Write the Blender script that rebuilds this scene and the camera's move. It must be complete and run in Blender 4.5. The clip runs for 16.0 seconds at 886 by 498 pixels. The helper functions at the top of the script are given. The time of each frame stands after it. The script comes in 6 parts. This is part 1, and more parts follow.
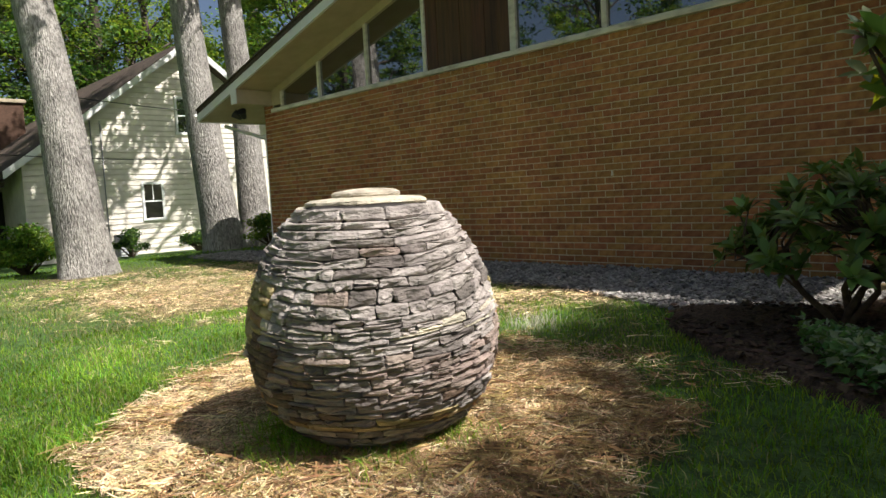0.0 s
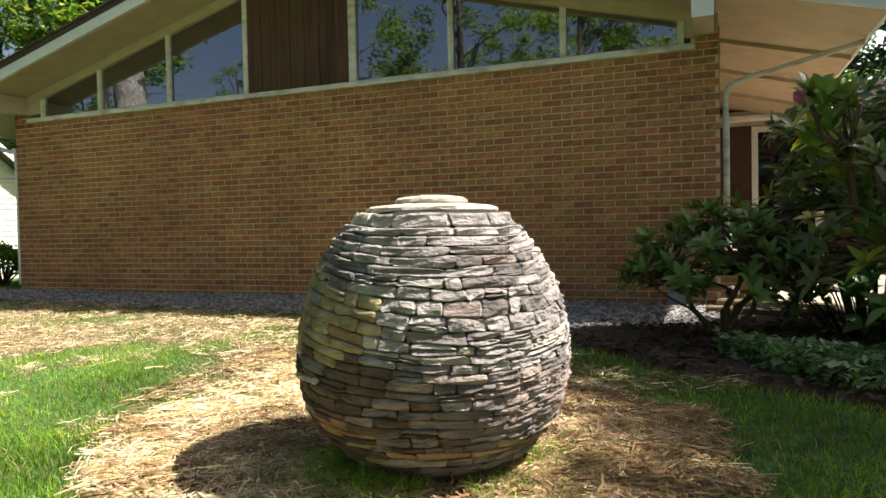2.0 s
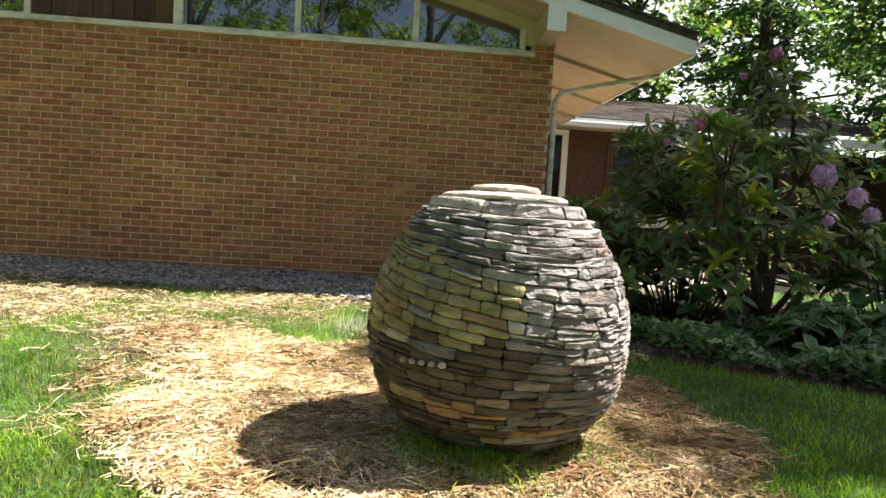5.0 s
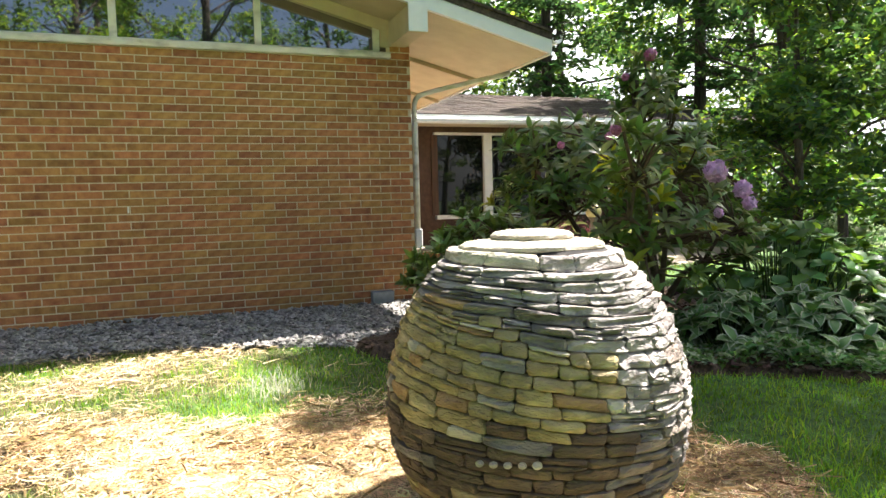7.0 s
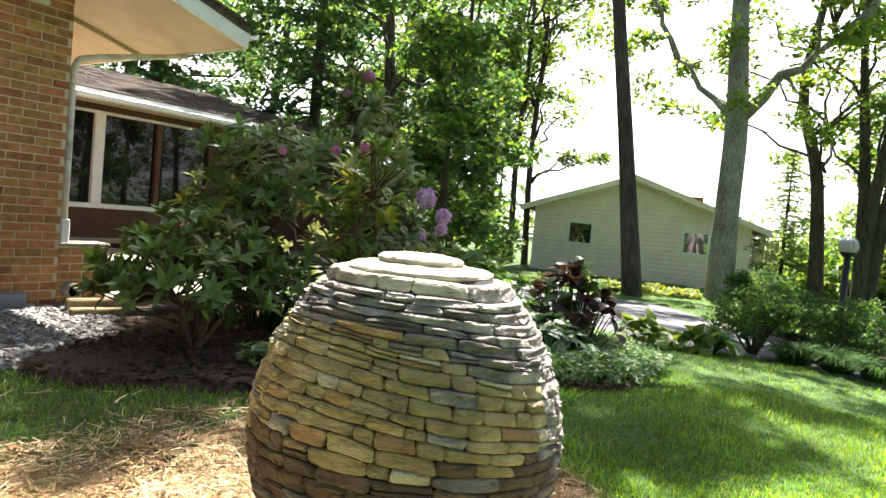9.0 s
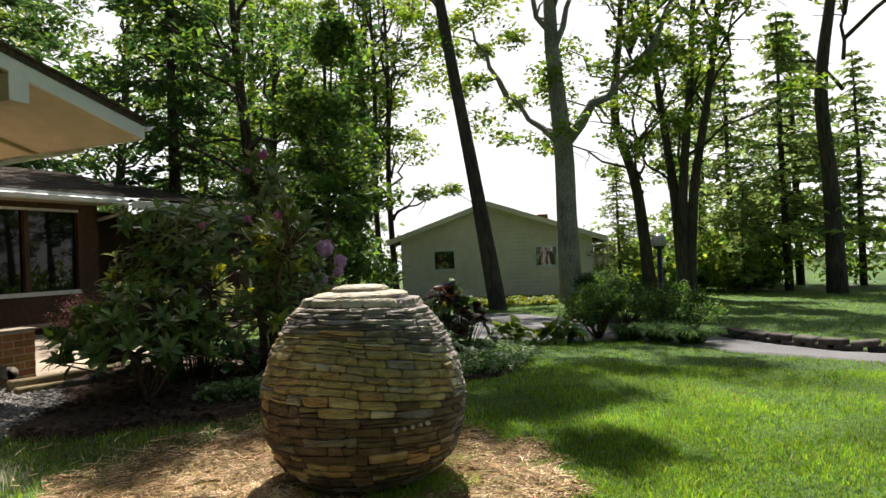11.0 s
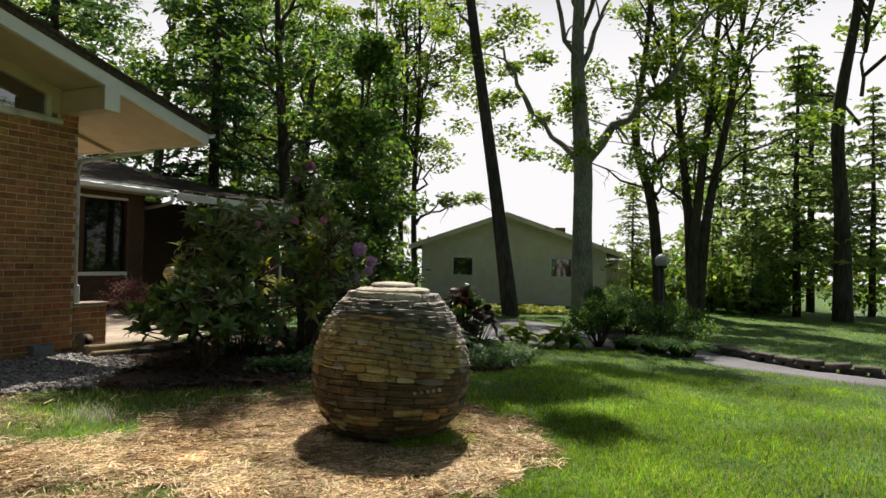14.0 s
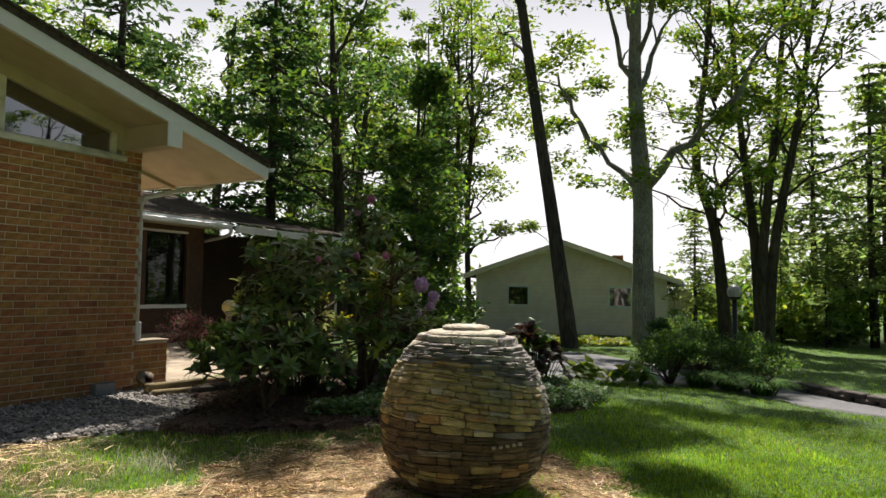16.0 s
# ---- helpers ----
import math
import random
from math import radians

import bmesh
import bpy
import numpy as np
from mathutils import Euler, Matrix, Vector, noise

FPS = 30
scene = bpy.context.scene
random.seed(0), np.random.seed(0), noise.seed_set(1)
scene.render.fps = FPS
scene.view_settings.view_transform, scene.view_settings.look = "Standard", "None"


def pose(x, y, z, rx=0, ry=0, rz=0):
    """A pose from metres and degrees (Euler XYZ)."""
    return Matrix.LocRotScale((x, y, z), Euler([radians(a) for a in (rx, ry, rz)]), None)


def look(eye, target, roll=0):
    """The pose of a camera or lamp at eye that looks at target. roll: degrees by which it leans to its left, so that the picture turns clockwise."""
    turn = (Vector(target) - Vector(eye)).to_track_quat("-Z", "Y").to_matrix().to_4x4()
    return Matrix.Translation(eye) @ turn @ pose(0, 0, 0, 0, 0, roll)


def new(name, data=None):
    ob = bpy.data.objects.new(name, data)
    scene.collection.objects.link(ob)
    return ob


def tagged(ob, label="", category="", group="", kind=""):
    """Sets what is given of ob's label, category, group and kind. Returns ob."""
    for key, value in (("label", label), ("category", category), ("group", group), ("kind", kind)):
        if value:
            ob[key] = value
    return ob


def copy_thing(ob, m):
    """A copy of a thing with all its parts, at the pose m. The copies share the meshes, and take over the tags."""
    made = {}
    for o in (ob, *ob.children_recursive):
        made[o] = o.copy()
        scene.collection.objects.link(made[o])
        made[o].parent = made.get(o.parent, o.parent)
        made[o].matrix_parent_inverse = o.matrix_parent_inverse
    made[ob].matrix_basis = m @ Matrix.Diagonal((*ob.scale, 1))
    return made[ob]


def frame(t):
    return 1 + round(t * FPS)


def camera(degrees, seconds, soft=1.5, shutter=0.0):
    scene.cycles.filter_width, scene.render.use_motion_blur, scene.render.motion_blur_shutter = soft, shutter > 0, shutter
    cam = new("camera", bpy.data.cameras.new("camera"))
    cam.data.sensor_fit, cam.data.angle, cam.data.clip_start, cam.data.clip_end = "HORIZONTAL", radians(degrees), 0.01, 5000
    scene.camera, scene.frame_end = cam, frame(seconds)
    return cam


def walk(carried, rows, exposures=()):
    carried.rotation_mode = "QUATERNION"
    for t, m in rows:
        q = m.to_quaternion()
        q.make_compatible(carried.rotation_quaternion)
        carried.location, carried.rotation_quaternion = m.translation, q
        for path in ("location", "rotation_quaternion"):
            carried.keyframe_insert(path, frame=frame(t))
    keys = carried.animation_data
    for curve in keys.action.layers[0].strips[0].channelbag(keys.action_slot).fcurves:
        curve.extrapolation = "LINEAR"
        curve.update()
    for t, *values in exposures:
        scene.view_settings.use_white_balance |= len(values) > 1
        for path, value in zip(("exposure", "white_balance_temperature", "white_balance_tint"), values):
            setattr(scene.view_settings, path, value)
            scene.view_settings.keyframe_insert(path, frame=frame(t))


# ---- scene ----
cam = camera(66.1, 16.0)
PATH = [
    (0, (1.17, -6.103, 0.854), (-0.259, -4.712, 0.696), -3.0),
    (0.5, (0.804, -6.365, 0.748), (-0.71, -5.071, 0.565), -6.5),
    (1, (0.522, -6.543, 0.775), (-0.702, -4.962, 0.734), -1.4),
    (1.5, (0.216, -6.708, 0.781), (-0.7, -4.934, 0.666), -2.3),
    (2, (-0.02, -6.752, 0.77), (-0.77, -4.898, 0.711), -1.2),
    (2.5, (-0.305, -6.834, 0.787), (-0.889, -4.933, 0.572), -1.4),
    (3, (-0.532, -6.931, 0.789), (-1.056, -5.003, 0.718), -0.1),
    (3.5, (-0.785, -7.06, 0.711), (-0.957, -5.067, 0.722), 0.5),
    (4, (-0.996, -7.087, 0.6), (-1.137, -5.098, 0.435), 3.9),
    (4.5, (-1.224, -7.055, 0.655), (-1.154, -5.066, 0.46), 2.9),
    (4.7, (-1.298, -7.056, 0.714), (-1.214, -5.063, 0.58), 3.2),
    (6.8, (-2.03, -6.532, 1.009), (-1.425, -4.63, 0.873), -0.3),
    (7, (-2.116, -6.441, 1.002), (-1.416, -4.573, 0.858), -1.5),
    (7.5, (-2.349, -6.27, 1.087), (-1.393, -4.522, 0.905), -0.4),
    (8, (-2.473, -6.053, 1.046), (-1.399, -4.398, 0.72), -0.7),
    (8.5, (-2.628, -5.794, 1.057), (-1.31, -4.314, 0.787), 0.3),
    (9, (-2.825, -5.693, 1.02), (-1.172, -4.571, 0.927), 5.3),
    (9.5, (-3.131, -5.735, 1.007), (-1.288, -4.962, 0.945), 5.8),
    (9.7, (-3.244, -5.8, 1.007), (-1.402, -5.022, 1.007), 3.6),
    (11.8, (-4.485, -6.394, 1.014), (-2.639, -5.624, 1.02), -3.8),
    (12, (-4.572, -6.472, 1.014), (-2.748, -5.651, 1.007), -2.2),
    (12.5, (-4.695, -6.506, 1.012), (-2.913, -5.599, 1.034), -0.1),
    (13, (-4.836, -6.5, 1.008), (-3.017, -5.67, 1.063), 1.3),
    (13.5, (-4.912, -6.527, 1.013), (-3.093, -5.697, 1.054), 0.6),
    (14, (-4.924, -6.52, 1.025), (-3.105, -5.69, 1.066), 1.1),
    (14.5, (-4.891, -6.504, 1.023), (-3.073, -5.673, 1.069), 1.3),
    (15, (-4.826, -6.479, 1.022), (-3.007, -5.648, 1.064), 1.4),
    (15.5, (-4.781, -6.506, 1.1), (-2.988, -5.622, 1.148), 1.2),
    (16, (-4.73, -6.257, 1.102), (-2.98, -5.296, 1.221), 0.8),
]
EXPOSURE = ((0.0, 0.72, 6350, 14), (1.0, 0.82, 6350, 14), (1.5, 1.0, 6350, 14), (3.5, 1.7, 6350, 14), (4.0, 1.68, 6350, 14), (4.5, 1.4, 6350, 14), (4.8, 1.42, 6350, 14), (6.8, 2.2, 6350, 14), (8.0, 2.2, 6350, 14), (8.5, 2.4, 6350, 14), (9.0, 2.2, 6400, 14), (9.5, 1.95, 6450, 14), (11.8, 0.48, 6650, 14), (13.5, 0.5, 6650, 14), (15.3, 0.42, 6650, 14), (16.0, 0.62, 6650, 14))
walk(cam, [(t, look(eye, target, roll)) for t, eye, target, roll in PATH], EXPOSURE)

# ---- light ----
SUN = Vector((0.566, 0.206, 0.799)).normalized()
world = bpy.data.worlds.new("sky")
scene.world = world
world.use_nodes = True
wn = world.node_tree.nodes
wl = world.node_tree.links
sky = wn.new("ShaderNodeTexSky")
sky.sky_type = "NISHITA"
sky.sun_disc = False
sky.sun_elevation = math.asin(SUN.z)
sky.sun_rotation = math.atan2(SUN.x, SUN.y)
sky.air_density, sky.dust_density, sky.ozone_density = 1.0, 2.5, 1.0
wn["Background"].inputs["Strength"].default_value = 0.05
haze = wn.new("ShaderNodeMix")
haze.data_type, haze.blend_type = "RGBA", "LIGHTEN"
haze.inputs["Factor"].default_value = 1.0
haze.inputs["B"].default_value = (1.0, 1.2, 1.5, 1)
wl.new(sky.outputs[0], haze.inputs["A"])
wl.new(haze.outputs["Result"], wn["Background"].inputs["Color"])
sun = new("sun", bpy.data.lights.new("sun", "SUN"))
sun.data.energy, sun.data.angle, sun.data.color = 5.0, radians(0.6), (1.0, 0.955, 0.88)
sun.matrix_world = look(SUN * 40, (0, 0, 0))

# ---- small tools ----
rng = np.random.default_rng(7)


def ground_z(x, y):
    """Height of the ground: it falls gently from the house and to both sides."""
    z = 0.024 * np.clip(y, -9, 0) - 0.03 * np.clip(x - 1, 0, 9) - 0.05 * np.clip(-11 - x, 0, 9)
    return z - 0.012 * np.clip(x - 10, 0, 20)


def mesh(name, verts, faces, mats=(), smooth=False, index=None):
    me = bpy.data.meshes.new(name)
    me.from_pydata(np.asarray(verts, float).tolist(), [], faces if isinstance(faces, list) else faces.tolist())
    for m in mats if isinstance(mats, (list, tuple)) else [mats]:
        me.materials.append(m)
    if index is not None:
        me.polygons.foreach_set("material_index", np.asarray(index, np.int32))
    if smooth:
        me.polygons.foreach_set("use_smooth", [True] * len(me.polygons))
    me.update()
    return me


def part(name, bm, material, parent=None, label="", smooth=False):
    """Links a bmesh or a mesh as one object under a thing or a part."""
    if isinstance(bm, bmesh.types.BMesh):
        me = bpy.data.meshes.new(name)
        bm.normal_update()
        bm.to_mesh(me)
        bm.free()
        me.materials.append(material)
        if smooth:
            me.polygons.foreach_set("use_smooth", [True] * len(me.polygons))
    else:
        me = bm
    ob = new(name, me)
    if parent is not None:
        ob.parent = parent
    if label:
        ob["label"] = label
    return ob


def empty(name, label, category, place=None, group="", kind=""):
    ob = new(name)
    ob.empty_display_size = 0.1
    if place is not None:
        ob.matrix_world = place
    return tagged(ob, label, category, group, kind)


def box(bm, lo, hi, bevel=0.0, m=None):
    """Adds a box between two corners, its edges bevelled."""
    lo, hi = Vector(lo), Vector(hi)
    mid, size = (lo + hi) / 2, hi - lo
    made = bmesh.ops.create_cube(bm, size=1.0, matrix=Matrix.LocRotScale(mid, None, size))
    if bevel:
        edges = list({e for v in made["verts"] for e in v.link_edges})
        out = bmesh.ops.bevel(bm, geom=edges, offset=bevel, segments=1, affect="EDGES")
        verts = list({v for f in out["faces"] for v in f.verts} | {v for v in made["verts"] if v.is_valid})
    else:
        verts = made["verts"]
    if m is not None:
        bmesh.ops.transform(bm, matrix=m, verts=verts)
    return verts


def boxpart(name, lo, hi, material, parent=None, bevel=0.004, label="", m=None):
    bm = bmesh.new()
    box(bm, lo, hi, bevel, m)
    return part(name, bm, material, parent, label)


def prism(name, outline, y0, y1, material, parent=None, label=""):
    """A slab with an outline in x and z, from y0 to y1."""
    bm = bmesh.new()
    a = [bm.verts.new((x, y0, z)) for x, z in outline]
    b = [bm.verts.new((x, y1, z)) for x, z in outline]
    n = len(outline)
    bm.faces.new(a)
    bm.faces.new(b[::-1])
    for i in range(n):
        bm.faces.new((a[i], b[i], b[(i + 1) % n], a[(i + 1) % n]))
    bmesh.ops.recalc_face_normals(bm, faces=bm.faces)
    return part(name, bm, material, parent, label)


def tube_data(points, radii, sides=8, start=0, wobble=0.0):
    """Vertices and faces of a tapered tube along points."""
    pts = [Vector(p) for p in points]
    verts, faces = [], []
    side = None
    for i, p in enumerate(pts):
        way = (pts[min(i + 1, len(pts) - 1)] - pts[max(i - 1, 0)]).normalized()
        if side is None:
            side = way.orthogonal().normalized()
        side = (side - way * side.dot(way)).normalized()
        up = way.cross(side)
        for k in range(sides):
            a = 2 * math.pi * k / sides
            r = radii[i] * (1 + wobble * math.sin(a * 3 + i * 0.7) + wobble * 0.8 * math.sin(a * 5 - i))
            verts.append(tuple(p + side * (r * math.cos(a)) + up * (r * math.sin(a))))
    for i in range(len(pts) - 1):
        for k in range(sides):
            a, b = start + i * sides + k, start + i * sides + (k + 1) % sides
            faces.append((a, b, b + sides, a + sides))
    faces.append(tuple(range(start + sides - 1, start - 1, -1)))
    faces.append(tuple(start + (len(pts) - 1) * sides + k for k in range(sides)))
    return verts, faces


def tubes(name, runs, material, parent=None, label="", sides=8, wobble=0.0):
    verts, faces = [], []
    for points, radii in runs:
        v, f = tube_data(points, radii if isinstance(radii, (list, tuple)) else [radii] * len(points), sides, len(verts), wobble)
        verts += v
        faces += f
    return part(name, mesh(name, verts, faces, material, True), material, parent, label)


def curve_points(points, n):
    """n points on a smooth curve through the given ones."""
    p = np.array(points, float)
    s = np.linspace(0, len(p) - 1, n)
    out = []
    for t in s:
        i = min(int(t), len(p) - 2)
        f = t - i
        p0, p1, p2, p3 = p[max(i - 1, 0)], p[i], p[i + 1], p[min(i + 2, len(p) - 1)]
        out.append(0.5 * (2 * p1 + (p2 - p0) * f + (2 * p0 - 5 * p1 + 4 * p2 - p3) * f * f + (3 * p1 - p0 - 3 * p2 + p3) * f ** 3))
    return np.array(out)


def leaves_mesh(name, centres, sizes, normals, material, aspect=0.5, droop=0.15, gen=None, index=None):
    """One mesh of many folded leaves: four points each, bent along the midrib."""
    gen = gen or rng
    n = len(centres)
    c = np.asarray(centres, float)
    nrm = np.asarray(normals, float)
    nrm /= np.linalg.norm(nrm, axis=1)[:, None] + 1e-9
    a = gen.normal(size=(n, 3))
    a -= nrm * (a * nrm).sum(1)[:, None]
    a /= np.linalg.norm(a, axis=1)[:, None] + 1e-9
    b = np.cross(nrm, a)
    s = np.asarray(sizes, float)[:, None]
    v = np.empty((n, 4, 3))
    v[:, 0] = c - a * s * 0.5
    v[:, 1] = c + b * s * aspect * 0.5 + nrm * s * droop * 0.6
    v[:, 2] = c + a * s * 0.5 - nrm * s * droop
    v[:, 3] = c - b * s * aspect * 0.5 + nrm * s * droop * 0.6
    base = np.arange(n)[:, None] * 4
    f = np.concatenate([base + [0, 1, 2], base + [0, 2, 3]], 0)
    idx = None if index is None else np.concatenate([index, index])
    return mesh(name, v.reshape(-1, 3), f, material, False, idx)


# ---- materials ----
def material(name, stops, rough=0.8, scale=6.0, detail=8.0, bump=0.3, fine=60.0, vary=0.0, by="object", metallic=0.0,
             spec=0.4, stretch=(1, 1, 1), stain=0.25, stain_scale=0.7, distort=0.0, translucent=0.0, coat=0.0, bump_dist=0.01):
    """Procedural surface: a colour ramp over noise, a coarser stain layer, fine relief; vary: how far pieces differ."""
    m = bpy.data.materials.new(name)
    m.use_nodes = True
    nt = m.node_tree
    nodes, links = nt.nodes, nt.links
    bsdf = nodes["Principled BSDF"]
    tc = nodes.new("ShaderNodeTexCoord")
    mp = nodes.new("ShaderNodeMapping")
    mp.inputs["Scale"].default_value = stretch
    links.new(tc.outputs["Object"], mp.inputs["Vector"])
    n1 = nodes.new("ShaderNodeTexNoise")
    n1.inputs["Scale"].default_value, n1.inputs["Detail"].default_value, n1.inputs["Distortion"].default_value = scale, detail, distort
    links.new(mp.outputs[0], n1.inputs["Vector"])
    ramp = nodes.new("ShaderNodeValToRGB")
    el = ramp.color_ramp.elements
    while len(el) < len(stops):
        el.new(0.5)
    for i, col in enumerate(stops):
        el[i].position = 0.3 + 0.4 * i / max(1, len(stops) - 1)
        el[i].color = (*col, 1)
    links.new(n1.outputs["Fac"], ramp.inputs["Fac"])
    n2 = nodes.new("ShaderNodeTexNoise")
    n2.inputs["Scale"].default_value, n2.inputs["Detail"].default_value = stain_scale, 4
    links.new(tc.outputs["Object"], n2.inputs["Vector"])
    val = nodes.new("ShaderNodeMapRange")
    val.inputs["From Min"].default_value, val.inputs["From Max"].default_value = 0.3, 0.7
    val.inputs["To Min"].default_value, val.inputs["To Max"].default_value = 1 - stain, 1 + stain
    links.new(n2.outputs["Fac"], val.inputs["Value"])
    hsv = nodes.new("ShaderNodeHueSaturation")
    links.new(ramp.outputs["Color"], hsv.inputs["Color"])
    last = val.outputs[0]
    if vary:
        rnd = nodes.new("ShaderNodeObjectInfo").outputs["Random"] if by == "object" else nodes.new("ShaderNodeNewGeometry").outputs["Random Per Island"]
        vr = nodes.new("ShaderNodeMapRange")
        vr.inputs["To Min"].default_value, vr.inputs["To Max"].default_value = 1 - vary, 1 + vary
        links.new(rnd, vr.inputs["Value"])
        mul = nodes.new("ShaderNodeMath")
        mul.operation = "MULTIPLY"
        links.new(vr.outputs[0], mul.inputs[0])
        links.new(last, mul.inputs[1])
        last = mul.outputs[0]
        hr = nodes.new("ShaderNodeMapRange")
        hr.inputs["To Min"].default_value, hr.inputs["To Max"].default_value = 0.5 - vary * 0.06, 0.5 + vary * 0.06
        wob = nodes.new("ShaderNodeMath")
        wob.operation = "FRACT"
        tm = nodes.new("ShaderNodeMath")
        tm.operation = "MULTIPLY"
        tm.inputs[1].default_value = 7.31
        links.new(rnd, tm.inputs[0])
        links.new(tm.outputs[0], wob.inputs[0])
        links.new(wob.outputs[0], hr.inputs["Value"])
        links.new(hr.outputs[0], hsv.inputs["Hue"])
    links.new(last, hsv.inputs["Value"])
    links.new(hsv.outputs[0], bsdf.inputs["Base Color"])
    bsdf.inputs["Roughness"].default_value = rough
    bsdf.inputs["Metallic"].default_value = metallic
    bsdf.inputs["Specular IOR Level"].default_value = spec
    bsdf.inputs["Coat Weight"].default_value = coat
    if bump:
        n3 = nodes.new("ShaderNodeTexNoise")
        n3.inputs["Scale"].default_value, n3.inputs["Detail"].default_value = fine, 6
        links.new(mp.outputs[0], n3.inputs["Vector"])
        bp = nodes.new("ShaderNodeBump")
        bp.inputs["Strength"].default_value, bp.inputs["Distance"].default_value = bump, bump_dist
        links.new(n3.outputs["Fac"], bp.inputs["Height"])
        links.new(bp.outputs[0], bsdf.inputs["Normal"])
    if translucent:
        tr = nodes.new("ShaderNodeBsdfTranslucent")
        glow = nodes.new("ShaderNodeHueSaturation")
        glow.inputs["Value"].default_value, glow.inputs["Saturation"].default_value, glow.inputs["Hue"].default_value = 1.6, 1.1, 0.485
        links.new(hsv.outputs[0], glow.inputs["Color"])
        links.new(glow.outputs[0], tr.inputs["Color"])
        mix = nodes.new("ShaderNodeMixShader")
        mix.inputs[0].default_value = translucent
        links.new(bsdf.outputs[0], mix.inputs[1])
        links.new(tr.outputs[0], mix.inputs[2])
        links.new(mix.outputs[0], nodes["Material Output"].inputs["Surface"])
    return m


BRICK = [(0.25, 0.100, 0.036), (0.365, 0.162, 0.057), (0.46, 0.220, 0.080)]
m_brick = material("brick", BRICK, 0.85, 14, 8, 0.5, 90, 0.25, stain=0.12)
m_brick_rest = material("brick_rest", BRICK, 0.85, 14, 8, 0.5, 90, 0.25, by="island", stain=0.12)
m_mortar = material("mortar", [(0.53, 0.44, 0.295), (0.67, 0.57, 0.41)], 0.95, 20, bump=0.5)
m_white = material("white_paint", [(0.72, 0.73, 0.70), (0.80, 0.80, 0.77)], 0.5, 9, bump=0.08, fine=120, stain=0.06)
m_cream = material("cream_paint", [(0.46, 0.38, 0.245), (0.55, 0.465, 0.31)], 0.6, 5, bump=0.06, fine=80, stain=0.08)
m_sill = material("weathered_white_paint", [(0.42, 0.38, 0.30), (0.70, 0.66, 0.56), (0.76, 0.73, 0.64)], 0.6, 12, bump=0.2, fine=90, stain=0.15, stretch=(0.4, 1, 1))
m_panel = material("brown_board", [(0.05, 0.025, 0.012), (0.115, 0.054, 0.022)], 0.55, 8, bump=0.15, fine=40, stretch=(3, 3, 0.2), vary=0.2)
m_shingle = material("brown_shingle", [(0.035, 0.026, 0.019), (0.085, 0.062, 0.045), (0.13, 0.098, 0.07)], 0.95, 26, bump=0.6, fine=140, vary=0.3, by="island", stain=0.25)
# near-black colour that stands in for shade in unlit rooms and under the porch
m_shade_black = material("shade_black", [(0.012, 0.011, 0.010), (0.022, 0.02, 0.018)], 0.9, 3, bump=0)
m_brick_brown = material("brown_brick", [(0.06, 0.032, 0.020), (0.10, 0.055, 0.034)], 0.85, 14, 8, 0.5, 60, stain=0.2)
m_metal = material("grey_metal", [(0.30, 0.31, 0.32), (0.42, 0.43, 0.44)], 0.45, 12, bump=0.05, metallic=0.6)
m_black = material("black_metal", [(0.012, 0.012, 0.012), (0.03, 0.03, 0.03)], 0.5, 14, bump=0.1)
m_slateblue = material("blue_grey_concrete", [(0.16, 0.18, 0.19), (0.24, 0.26, 0.27)], 0.9, 18, bump=0.3)
m_clay = material("clay_pipe", [(0.16, 0.13, 0.10), (0.30, 0.26, 0.20)], 0.8, 18, bump=0.3)
m_terracotta = material("terracotta", [(0.14, 0.055, 0.03), (0.26, 0.11, 0.06)], 0.8, 10, bump=0.3)
m_siding = material("white_siding", [(0.68, 0.625, 0.53), (0.84, 0.785, 0.68)], 0.7, 4, bump=0.1, fine=50, stain=0.1)
m_siding2 = material("grey_cream_siding", [(0.77, 0.675, 0.565), (0.87, 0.78, 0.665)], 0.75, 4, bump=0.1, fine=50, stain=0.1)
m_concrete = material("patio_concrete", [(0.30, 0.245, 0.17), (0.46, 0.39, 0.28)], 0.9, 7, bump=0.35, fine=60, stain=0.25, vary=0.15)
m_asphalt = material("asphalt", [(0.13, 0.13, 0.13), (0.22, 0.22, 0.22)], 0.9, 40, bump=0.5, fine=200, stain=0.25)
m_timber = material("weathered_timber", [(0.09, 0.065, 0.035), (0.20, 0.15, 0.075), (0.28, 0.24, 0.10)], 0.9, 12, bump=0.4, fine=50, stretch=(0.3, 2, 2))
m_bark = material("grey_bark", [(0.13, 0.12, 0.105), (0.33, 0.31, 0.275), (0.50, 0.475, 0.425)], 0.95, 9, 10, 1.0, 14, stretch=(3.4, 3.4, 0.9), stain=0.35, stain_scale=1.6, bump_dist=0.07, distort=1.2)
m_bark_dark = material("dark_bark", [(0.03, 0.024, 0.018), (0.075, 0.06, 0.048), (0.11, 0.09, 0.07)], 0.95, 9, 10, 0.9, 16, stretch=(2.2, 2.2, 0.35), stain=0.3, bump_dist=0.04)
m_twig = material("brown_stem", [(0.06, 0.04, 0.025), (0.14, 0.10, 0.065)], 0.9, 20, bump=0.4)
m_leaf = material("leaf_green", [(0.078, 0.158, 0.026), (0.145, 0.25, 0.045)], 0.5, 1.5, 3, 0, vary=0.45, by="island", translucent=0.5, spec=0.3)
m_leaf_lime = material("leaf_lime", [(0.13, 0.20, 0.028), (0.20, 0.28, 0.05)], 0.5, 1.5, 3, 0, vary=0.4, by="island", translucent=0.55, spec=0.3)
